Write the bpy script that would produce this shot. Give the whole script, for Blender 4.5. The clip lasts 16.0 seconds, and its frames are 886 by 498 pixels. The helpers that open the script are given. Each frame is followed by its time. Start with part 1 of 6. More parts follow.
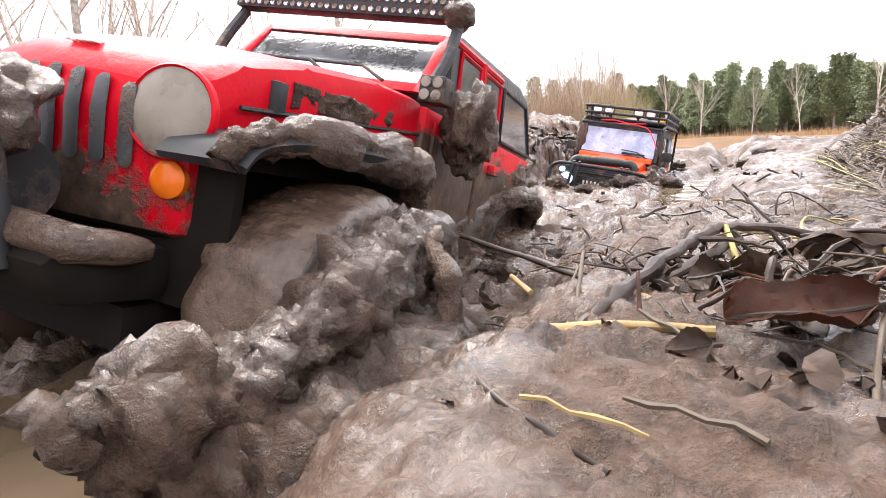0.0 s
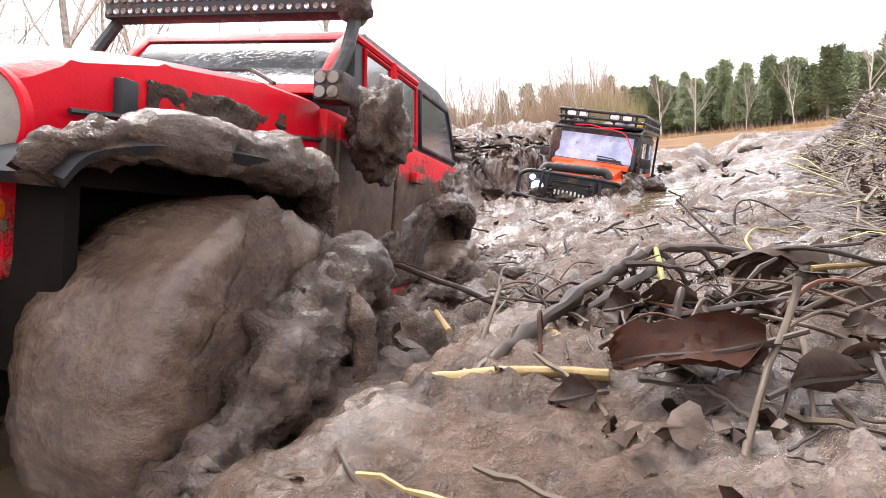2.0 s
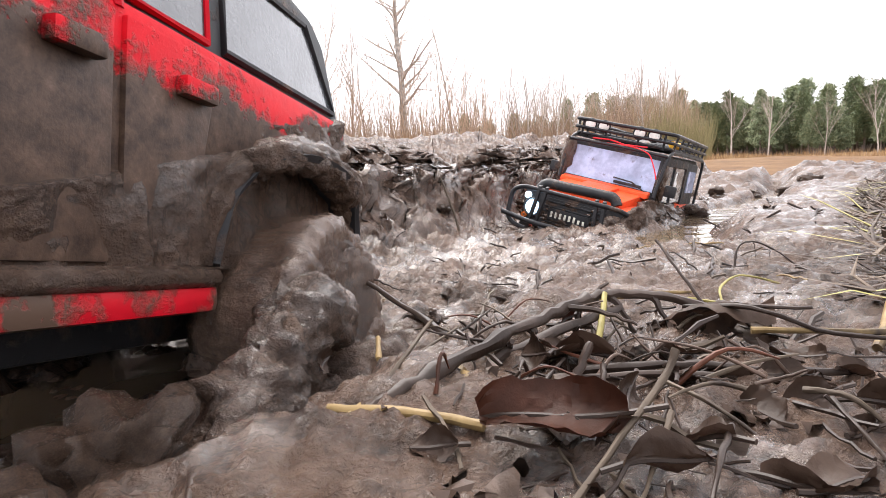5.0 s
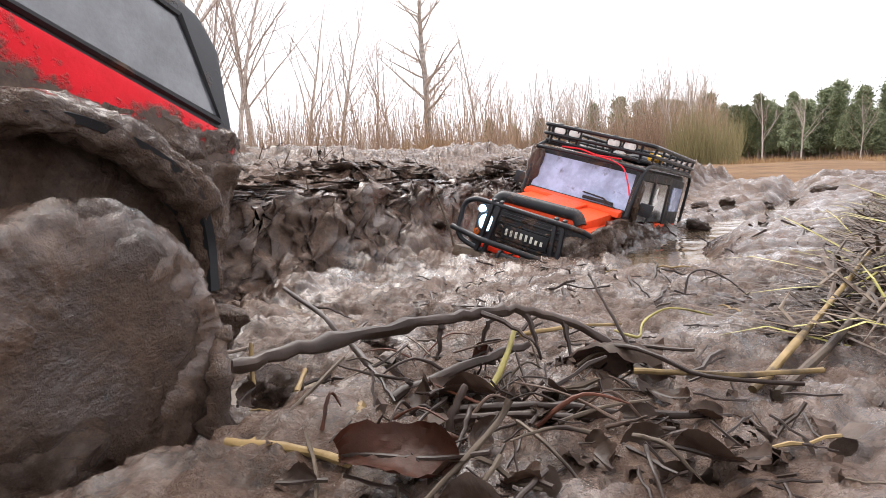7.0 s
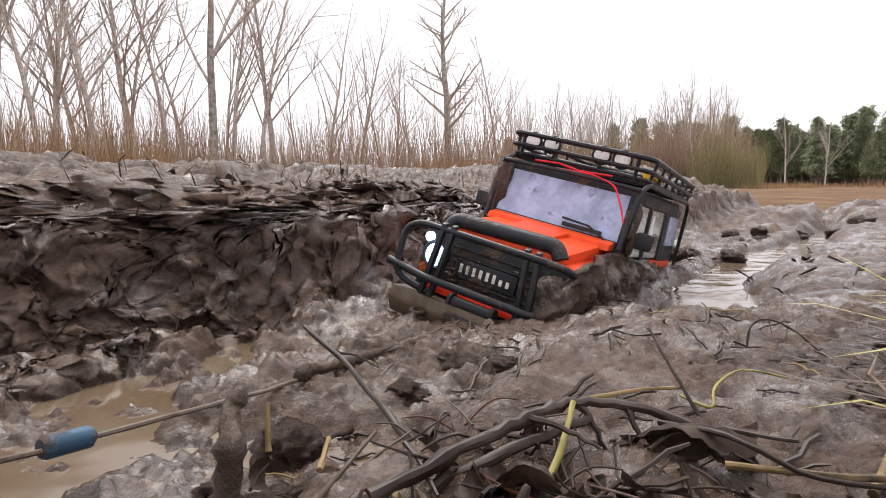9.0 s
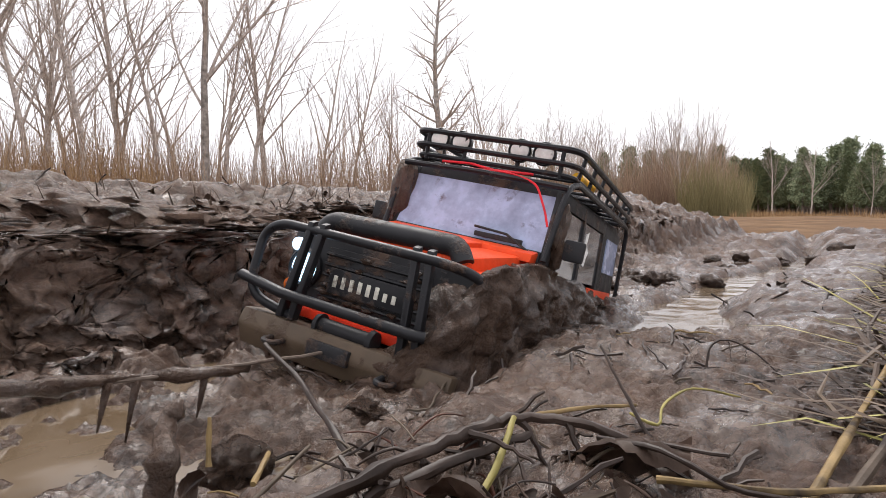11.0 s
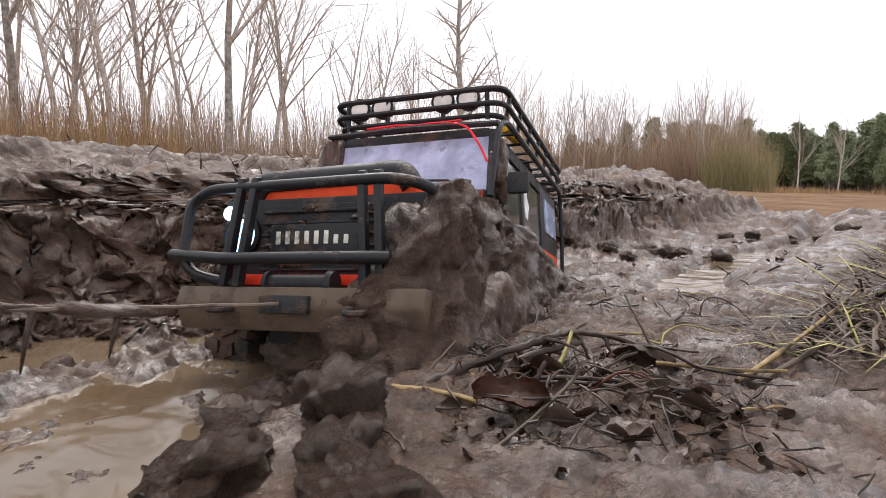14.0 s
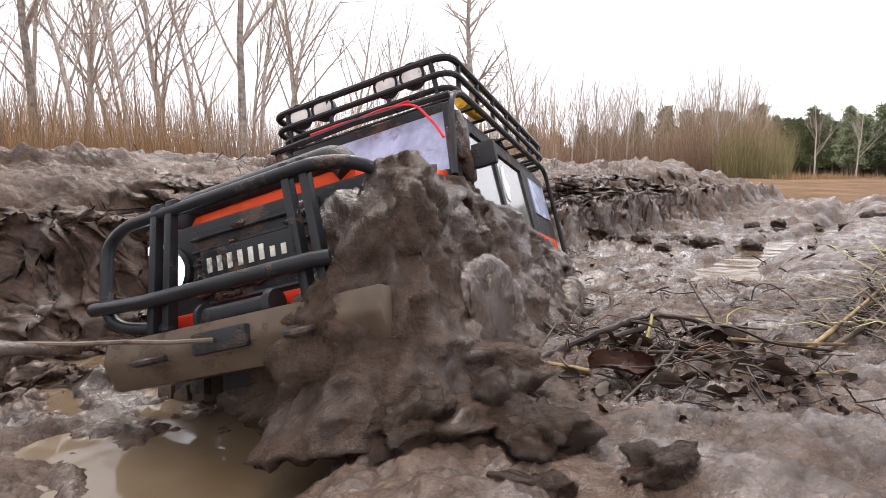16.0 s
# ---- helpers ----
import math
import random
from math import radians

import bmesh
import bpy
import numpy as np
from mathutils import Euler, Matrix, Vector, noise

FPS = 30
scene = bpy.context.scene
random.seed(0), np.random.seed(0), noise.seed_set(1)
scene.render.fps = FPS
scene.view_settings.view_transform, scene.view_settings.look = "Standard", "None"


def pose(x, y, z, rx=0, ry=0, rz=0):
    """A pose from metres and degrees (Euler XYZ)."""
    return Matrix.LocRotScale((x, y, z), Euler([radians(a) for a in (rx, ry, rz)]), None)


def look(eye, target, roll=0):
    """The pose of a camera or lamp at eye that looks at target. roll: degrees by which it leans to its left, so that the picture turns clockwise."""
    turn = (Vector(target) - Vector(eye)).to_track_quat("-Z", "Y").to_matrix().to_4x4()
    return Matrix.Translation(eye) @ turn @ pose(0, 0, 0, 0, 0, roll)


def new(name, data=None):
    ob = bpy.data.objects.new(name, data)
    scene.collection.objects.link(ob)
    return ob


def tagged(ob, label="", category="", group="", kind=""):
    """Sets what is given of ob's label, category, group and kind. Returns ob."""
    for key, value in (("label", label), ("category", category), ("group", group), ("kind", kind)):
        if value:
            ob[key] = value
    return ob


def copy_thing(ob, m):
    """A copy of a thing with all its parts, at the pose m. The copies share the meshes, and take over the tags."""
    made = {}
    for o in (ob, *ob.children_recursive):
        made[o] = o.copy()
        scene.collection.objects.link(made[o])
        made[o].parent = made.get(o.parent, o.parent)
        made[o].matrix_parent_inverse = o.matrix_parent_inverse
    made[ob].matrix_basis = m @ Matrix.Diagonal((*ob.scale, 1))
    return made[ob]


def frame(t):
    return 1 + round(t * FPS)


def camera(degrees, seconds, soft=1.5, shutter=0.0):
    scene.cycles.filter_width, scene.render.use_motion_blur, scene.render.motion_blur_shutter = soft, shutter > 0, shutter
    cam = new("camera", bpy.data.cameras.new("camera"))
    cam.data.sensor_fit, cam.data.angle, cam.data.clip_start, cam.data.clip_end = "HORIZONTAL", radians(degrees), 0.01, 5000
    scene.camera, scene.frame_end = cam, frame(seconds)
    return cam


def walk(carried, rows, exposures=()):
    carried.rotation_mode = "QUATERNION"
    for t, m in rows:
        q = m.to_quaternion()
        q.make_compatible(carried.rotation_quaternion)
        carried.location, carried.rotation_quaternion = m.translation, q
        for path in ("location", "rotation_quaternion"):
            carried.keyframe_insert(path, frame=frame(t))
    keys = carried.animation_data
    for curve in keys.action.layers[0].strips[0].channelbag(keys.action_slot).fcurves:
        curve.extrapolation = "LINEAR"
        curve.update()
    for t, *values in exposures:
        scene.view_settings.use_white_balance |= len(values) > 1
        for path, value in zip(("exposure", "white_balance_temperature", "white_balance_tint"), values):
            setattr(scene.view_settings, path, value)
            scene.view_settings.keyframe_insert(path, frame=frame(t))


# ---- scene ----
cam = camera(74.2, 16.0, soft=0.5)
METRES, EYE, TILT, LEAN, TURN = 0.7, 0.065, -9.0, 3.5, 0.0
ROWS = [
    (0.0, 0.0712, 0.1389, 0.0095, 0.29, 0.11, -0.41),
    (0.5, 0.0881, 0.1513, 0.0182, 0.42, 0.15, 0.89),
    (1.0, 0.1115, 0.1589, 0.0213, 0.38, 0.46, 1.96),
    (1.5, 0.1221, 0.1509, 0.0137, -0.26, 0.61, 2.05),
    (2.0, 0.1174, 0.1472, 0.0237, 0.46, 1.11, 2.44),
    (2.2, 0.1161, 0.1424, 0.0270, 0.90, 1.20, 2.42),
    (2.5, 0.1215, 0.1421, 0.0104, 1.03, 1.23, 1.63),
    (3.0, 0.1228, 0.1359, 0.0206, 1.60, 1.36, 1.34),
    (5.5, 0.1863, 0.1491, 0.0502, 7.5, 1.36, -3.8),
    (6.0, 0.187, 0.1813, 0.0678, 9.43, 1.5, -4.88),
    (6.5, 0.235, 0.1506, 0.0648, 9.03, 2.12, -3.05),
    (7.0, 0.2458, 0.1199, 0.0637, 7.93, 1.77, -2.39),
    (7.5, 0.2334, 0.1423, 0.0885, 7.29, 2.92, -1.86),
    (8.0, 0.2148, 0.1524, 0.0773, 8.28, 3.17, -2.55),
    (10.5, 0.2403, 0.1851, 0.0977, 9.6, 5.05, -4.73),
    (11.0, 0.2467, 0.1676, 0.0804, 8.55, 5.83, -4.47),
    (11.5, 0.238, 0.1415, 0.0798, 8.54, 5.84, -4.49),
    (12.0, 0.227, 0.0848, 0.0711, 8.88, 4.92, -5.08),
    (12.5, 0.2242, 0.0761, 0.0821, 8.88, 4.55, -4.97),
    (13.0, 0.2168, 0.0142, 0.063, 9.04, 3.91, -5.53),
    (13.5, 0.1989, -0.0188, 0.0615, 9.89, 3.14, -5.49),
    (14.0, 0.2151, -0.0454, 0.0634, 10.1, 2.55, -6.12),
    (14.5, 0.2123, -0.0541, 0.0748, 9.89, 2.3, -5.22),
    (15.0, 0.1974, -0.0758, 0.0536, 9.43, 2.34, -5.42),
    (15.5, 0.1488, -0.1155, 0.0451, 10.68, 1.93, -4.96),
    (16.0, 0.145, -0.1473, 0.0548, 11.39, 1.84, -5.02),
]
walk(cam, [(t, pose(0, 0, EYE, TILT, LEAN, TURN) @ pose(METRES * x, METRES * y, METRES * z, 90 + pitch, roll, yaw)) for t, x, y, z, yaw, pitch, roll in ROWS],
     [(0.0, 2.15), (2.5, 2.0), (3.2, 1.85), (5.5, 1.75), (8.2, 1.15), (10.5, 0.85), (13.0, 0.85), (16.0, 1.2)])

# ---- world and light: a bright overcast day ----
SUN_ELEVATION, SUN_AZIMUTH = 58.0, 335.0
world = bpy.data.worlds.new("overcast_sky")
scene.world = world
world.use_nodes = True
wn, wl = world.node_tree.nodes, world.node_tree.links
wn.clear()
w_out, w_bg, w_mix = wn.new("ShaderNodeOutputWorld"), wn.new("ShaderNodeBackground"), wn.new("ShaderNodeMixRGB")
w_sky = wn.new("ShaderNodeTexSky")
w_sky.sky_type, w_sky.sun_disc = "NISHITA", False
w_sky.sun_elevation, w_sky.sun_rotation = radians(SUN_ELEVATION), radians(SUN_AZIMUTH)
w_mix.inputs["Fac"].default_value = 0.93
w_mix.inputs["Color2"].default_value = (11.5, 11.3, 11.9, 1)
wl.new(w_sky.outputs["Color"], w_mix.inputs["Color1"])
wl.new(w_mix.outputs["Color"], w_bg.inputs["Color"])
w_bg.inputs["Strength"].default_value = 0.072
wl.new(w_bg.outputs["Background"], w_out.inputs["Surface"])
sun_lamp = bpy.data.lights.new("sun", "SUN")
sun_lamp.energy, sun_lamp.angle, sun_lamp.color = 2.3, radians(42), (1.0, 0.95, 0.91)
sun = new("sun", sun_lamp)
sun.matrix_world = look((0, 0, 0), (-math.sin(radians(SUN_AZIMUTH)) * math.cos(radians(SUN_ELEVATION)), -math.cos(radians(SUN_AZIMUTH)) * math.cos(radians(SUN_ELEVATION)), -math.sin(radians(SUN_ELEVATION))))


# ---- materials ----
class Nodes:
    """A small builder for one node material."""

    def __init__(self, name):
        self.mat = bpy.data.materials.new(name)
        self.mat.use_nodes = True
        self.n, self.l = self.mat.node_tree.nodes, self.mat.node_tree.links
        self.bsdf = self.n["Principled BSDF"]
        self.coord = self.n.new("ShaderNodeTexCoord").outputs["Object"]

    def noise(self, scale, detail=6, rough=0.6, stretch=None, distort=0.0):
        node = self.n.new("ShaderNodeTexNoise")
        node.inputs["Scale"].default_value, node.inputs["Detail"].default_value = scale, detail
        node.inputs["Roughness"].default_value, node.inputs["Distortion"].default_value = rough, distort
        if stretch:
            m = self.n.new("ShaderNodeMapping")
            m.inputs["Scale"].default_value = stretch
            self.l.new(self.coord, m.inputs["Vector"])
            self.l.new(m.outputs["Vector"], node.inputs["Vector"])
        else:
            self.l.new(self.coord, node.inputs["Vector"])
        return node.outputs["Fac"]

    def ramp(self, fac, stops):
        node = self.n.new("ShaderNodeValToRGB")
        e = node.color_ramp.elements
        while len(e) < len(stops):
            e.new(0.5)
        for el, (at, col) in zip(e, stops):
            el.position = at
            el.color = (*col, 1) if isinstance(col, tuple) else (col, col, col, 1)
        self.l.new(fac, node.inputs["Fac"])
        return node.outputs["Color"]

    def math(self, op, a, b=0.0):
        node = self.n.new("ShaderNodeMath")
        node.operation = op
        for i, v in enumerate((a, b)):
            if isinstance(v, (int, float)):
                node.inputs[i].default_value = v
            else:
                self.l.new(v, node.inputs[i])
        return node.outputs[0]

    def mix(self, fac, a, b):
        node = self.n.new("ShaderNodeMixRGB")
        for key, v in (("Fac", fac), ("Color1", a), ("Color2", b)):
            if isinstance(v, (int, float)):
                node.inputs[key].default_value = v if key == "Fac" else (v, v, v, 1)
            elif isinstance(v, tuple):
                node.inputs[key].default_value = (*v, 1)
            else:
                self.l.new(v, node.inputs[key])
        return node.outputs["Color"]

    def axis(self, which):
        node = self.n.new("ShaderNodeSeparateXYZ")
        self.l.new(self.coord, node.inputs[0])
        return node.outputs[which]

    def random(self):
        return self.n.new("ShaderNodeObjectInfo").outputs["Random"]

    def island(self):
        return self.n.new("ShaderNodeNewGeometry").outputs["Random Per Island"]

    def film(self, height, distance):
        """A gentle relief for the water film alone."""
        node = self.n.new("ShaderNodeBump")
        node.inputs["Distance"].default_value, node.inputs["Strength"].default_value = distance, 1.0
        self.l.new(height, node.inputs["Height"])
        self.l.new(node.outputs["Normal"], self.bsdf.inputs["Coat Normal"])

    def bump(self, height, distance, strength=1.0):
        node = self.n.new("ShaderNodeBump")
        node.inputs["Distance"].default_value, node.inputs["Strength"].default_value = distance, strength
        self.l.new(height, node.inputs["Height"])
        self.l.new(node.outputs["Normal"], self.bsdf.inputs["Normal"])

    def set(self, **values):
        for key, v in values.items():
            socket = self.bsdf.inputs[key.replace("_", " ").title().replace("Ior", "IOR")]
            if isinstance(v, (int, float)):
                socket.default_value = v
            elif isinstance(v, tuple):
                socket.default_value = (*v, 1)
            else:
                self.l.new(v, socket)
        return self.mat


MUD_DARK, MUD_MID, MUD_PALE = (0.018, 0.0106, 0.0074), (0.080, 0.0495, 0.0352), (0.152, 0.1010, 0.0735)


def mud_material(name, wet=0.5, tint=1.0, bump=0.010, floor=0.14):
    """Wet clay: brown-grey, with glossy wet films between duller crumbs."""
    m = Nodes(name)
    big, small, fine = m.noise(9, 6), m.noise(55, 8, 0.65), m.noise(260, 6, 0.7)
    # small and fine also shape the relief: crevice shade is painted into its hollows
    tone = m.math("ADD", m.math("MULTIPLY", big, 0.3), m.math("ADD", m.math("MULTIPLY", small, 0.4), m.math("MULTIPLY", fine, 0.3)))
    colour = m.ramp(tone, [(0.33, tuple(c * tint for c in MUD_DARK)), (0.5, tuple(c * tint for c in MUD_MID)), (0.7, tuple(c * tint for c in MUD_PALE))])
    film = m.noise(24, 5, 0.6)
    rough = m.ramp(film, [(0.5 - 0.35 * wet, 0.12), (0.62, 0.28), (0.8, 0.55)])
    grain = m.noise(900, 4, 0.6)
    height = m.math("ADD", m.math("ADD", m.math("MULTIPLY", small, 0.55), m.math("MULTIPLY", fine, 0.50)), m.math("MULTIPLY", grain, 0.20))
    m.bump(height, bump, 1.0)
    m.film(m.math("ADD", m.noise(70, 5, 0.6), m.math("MULTIPLY", m.noise(340, 5, 0.65), 0.5)), bump * 0.34)
    return m.set(base_color=colour, roughness=rough, specular_ior_level=0.12, coat_weight=m.ramp(film, [(0.38, 0.88), (0.55, floor)]), coat_roughness=0.085, coat_ior=1.5)


def plain_material(name, colour, rough=0.5, metal=0.0, dirt=0.0, scale=60, vary=0.25, bump=0.0006, gloss=0.22):
    """A paint, plastic or metal with small wear and, if asked, patches of mud."""
    m = Nodes(name)
    n = m.noise(scale, 6)
    base = m.ramp(n, [(0.3, tuple(c * (1 - vary) for c in colour)), (0.7, tuple(min(1, c * (1 + vary)) for c in colour))])
    r = m.ramp(n, [(0.3, max(0.05, rough - 0.12)), (0.7, min(1, rough + 0.12))])
    if dirt > 0:
        mask = m.ramp(m.noise(34, 8, 0.68), [(0.62 - 0.4 * dirt, 0.0), (0.72 - 0.4 * dirt, 1.0)])
        base = m.mix(mask, base, MUD_MID)
        r = m.mix(mask, r, 0.45)
        m.bump(m.math("ADD", m.math("MULTIPLY", mask, 1.0), m.math("MULTIPLY", n, 0.2)), 0.0015, 0.6)
    elif bump:
        m.bump(n, bump, 0.5)
    return m.set(base_color=base, roughness=r, metallic=metal, specular_ior_level=0.5 if metal else gloss)


def paint_material(name, colour, low, high, amount):
    """Car paint with dried mud that thickens below the height low and thins out above high."""
    m = Nodes(name)
    n, n2, n3 = m.noise(22, 8, 0.65), m.noise(120, 6, 0.7), m.noise(7, 3)
    z = m.axis("Z")
    lift = m.n.new("ShaderNodeMapRange")
    lift.inputs["From Min"].default_value, lift.inputs["From Max"].default_value = low, high
    lift.inputs["To Min"].default_value, lift.inputs["To Max"].default_value = 0.42, -0.30
    m.l.new(z, lift.inputs["Value"])
    v = m.math("ADD", m.math("ADD", m.math("MULTIPLY", n, 0.6), m.math("MULTIPLY", n2, 0.25)), m.math("ADD", m.math("MULTIPLY", n3, 0.3), lift.outputs[0]))
    mask = m.ramp(v, [(0.66 - amount, 0.0), (0.72 - amount, 1.0)])
    paint = m.ramp(m.noise(90, 4), [(0.3, tuple(c * 0.82 for c in colour)), (0.7, colour)])
    mud = m.ramp(n2, [(0.3, MUD_DARK), (0.6, MUD_MID), (0.8, MUD_PALE)])
    m.bump(m.math("ADD", m.math("MULTIPLY", mask, 1.0), m.math("MULTIPLY", n2, 0.35)), 0.002, 0.7)
    return m.set(base_color=m.mix(mask, paint, mud), roughness=m.mix(mask, 0.36, 0.5), coat_weight=0.0, specular_ior_level=m.mix(mask, 0.08, 0.25))


MUD = mud_material("wet_mud", 0.62)
MUD_CAKED = mud_material("caked_mud", 0.5, 1.15, 0.012)
MUD_SLICK = mud_material("slick_mud", 0.95, 1.2, 0.005, 0.55)
RED = paint_material("red_car_paint", (0.44, 0.003, 0.012), 0.085, 0.195, 0.015)
RED_MUDDY = paint_material("red_paint_under_mud", (0.60, 0.012, 0.022), 0.13, 0.225, 0.08)
RED_SILL = plain_material("muddy_red_sill", (0.44, 0.005, 0.014), 0.4, 0, 0.36)
ORANGE = paint_material("orange_car_paint", (0.72, 0.075, 0.022), 0.10, 0.19, 0.02)
ORANGE_CLEAN = plain_material("red_orange_trim", (0.62, 0.035, 0.012), 0.35, 0, 0.10)
BLACK = plain_material("black_plastic", (0.022, 0.022, 0.024), 0.5, 0, 0.22)
BLACK_CLEAN = plain_material("black_coated_tube", (0.016, 0.016, 0.018), 0.38, 0, 0.10)
GREY_TOP = plain_material("charcoal_hardtop", (0.05, 0.052, 0.055), 0.55, 0, 0.30)
RUBBER = plain_material("muddy_rubber", (0.03, 0.029, 0.028), 0.7, 0, 0.55)
RUBBER_CLEAN = plain_material("black_rubber", (0.022, 0.022, 0.022), 0.6, 0, 0.18)
# near-black paints in the arches' shade; the bumper and skid plate share it
ARCH = plain_material("arch_shade_black", (0.010, 0.008, 0.0068), 0.9, 0, 0, gloss=0.04)
STEEL = plain_material("bright_steel", (0.45, 0.45, 0.46), 0.3, 1.0, 0.15)
BROWN_PLATE = plain_material("mud_coated_bumper", (0.095, 0.068, 0.046), 0.5, 0, 0.15)
def rain_glass():
    """Dark glass under a grey film of rain drops, its colour lifted for reflected sky."""
    m = Nodes("rain_wet_glass")
    drops, film = m.noise(420, 3, 0.5), m.noise(26, 5)
    m.bump(drops, 0.0006, 0.5)
    return m.set(base_color=m.ramp(film, [(0.35, (0.025, 0.027, 0.03)), (0.65, (0.10, 0.105, 0.115))]), roughness=m.ramp(drops, [(0.4, 0.08), (0.65, 0.25)]), coat_weight=1.0, coat_roughness=0.06)


GLASS_DIRTY = rain_glass()
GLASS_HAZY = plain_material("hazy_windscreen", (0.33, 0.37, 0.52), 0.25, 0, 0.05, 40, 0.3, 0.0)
LAMP_DULL = plain_material("mud_filmed_lamp", (0.17, 0.145, 0.12), 0.3, 0, 0.12)
AMBER = plain_material("amber_lens", (0.55, 0.11, 0.008), 0.2, 0, 0.12)
WHITE_MARK = plain_material("white_lettering", (0.8, 0.79, 0.77), 0.4, 0, 0.08)
PLATE_MARK = plain_material("dim_plate_mark", (0.60, 0.58, 0.50), 0.5, 0, 0.12, 200)
LAMP_PALE = plain_material("pale_spot_lens", (0.58, 0.57, 0.54), 0.25, 0, 0.10)
ROPE = plain_material("muddy_rope", (0.13, 0.10, 0.08), 0.75, 0, 0.2, 300)
BLUE_SLEEVE = plain_material("blue_sleeve", (0.035, 0.075, 0.12), 0.5, 0, 0.35)
RED_CORD = plain_material("red_cord", (0.6, 0.02, 0.03), 0.5, 0, 0.05)
YELLOW = plain_material("yellow_plastic", (0.8, 0.42, 0.02), 0.4, 0, 0.05)


def glow_material(name, colour, strength):
    m = Nodes(name)
    return m.set(base_color=(0.8, 0.85, 0.9), emission_color=colour, emission_strength=strength, roughness=0.2)


HEADLIGHT = glow_material("lit_headlight", (0.45, 0.72, 1.0), 1.7)


def wood_material(name, dark, pale, rough=0.6):
    m = Nodes(name)
    n = m.noise(60, 8, 0.65, (1, 1, 0.4))
    mask = m.ramp(m.noise(18, 6), [(0.55, 0.0), (0.66, 1.0)])
    shade = m.mix(m.math("MULTIPLY", m.random(), 0.5), m.ramp(n, [(0.3, dark), (0.7, pale)]), dark)
    m.bump(n, 0.001, 0.7)
    return m.set(base_color=m.mix(mask, shade, MUD_DARK), roughness=rough, specular_ior_level=0.2)


TWIG = wood_material("wet_dark_twig", (0.016, 0.0105, 0.008), (0.055, 0.037, 0.029), 0.42)
STRAW = wood_material("yellow_straw", (0.14, 0.092, 0.036), (0.34, 0.24, 0.11), 0.5)
STRAW_GREEN = wood_material("greenish_reed", (0.15, 0.13, 0.035), (0.32, 0.27, 0.095), 0.5)
STALK = wood_material("grey_dead_stalk", (0.04, 0.029, 0.021), (0.13, 0.098, 0.07), 0.6)
LEAF_BROWN = wood_material("brown_dead_leaf", (0.04, 0.025, 0.018), (0.12, 0.078, 0.058), 0.4)
LEAF_RUST = wood_material("rust_dead_leaf", (0.04, 0.018, 0.012), (0.115, 0.038, 0.020), 0.5)


def island_material(name, stops, rough=0.8, scale=3.0):
    m = Nodes(name)
    v = m.math("ADD", m.math("MULTIPLY", m.island(), 0.6), m.math("MULTIPLY", m.noise(scale, 4), 0.4))
    return m.set(base_color=m.ramp(v, stops), roughness=rough, specular_ior_level=0.2)


BARK_GREY = plain_material("grey_bark", (0.40, 0.345, 0.305), 0.85, 0, 0, 9, 0.45, 0.01)
BARK_BIRCH = plain_material("birch_bark", (0.27, 0.24, 0.215), 0.8, 0, 0, 7, 0.6, 0.01)
BARK_PINE = plain_material("pine_bark", (0.17, 0.135, 0.115), 0.9, 0, 0, 5, 0.4, 0.02)
NEEDLES = island_material("pine_needles", [(0.2, (0.10, 0.125, 0.070)), (0.55, (0.17, 0.20, 0.11)), (0.85, (0.27, 0.28, 0.16))], 0.75)
BRUSH = island_material("bare_willow_brush", [(0.2, (0.19, 0.125, 0.088)), (0.55, (0.31, 0.215, 0.15)), (0.85, (0.42, 0.31, 0.21))], 0.8)
BRUSH_OLIVE = island_material("olive_willow_brush", [(0.2, (0.14, 0.12, 0.055)), (0.8, (0.26, 0.22, 0.11))], 0.8)
DRY_GRASS = island_material("dry_grass", [(0.2, (0.17, 0.095, 0.042)), (0.55, (0.28, 0.17, 0.082)), (0.85, (0.40, 0.28, 0.15))], 0.8)


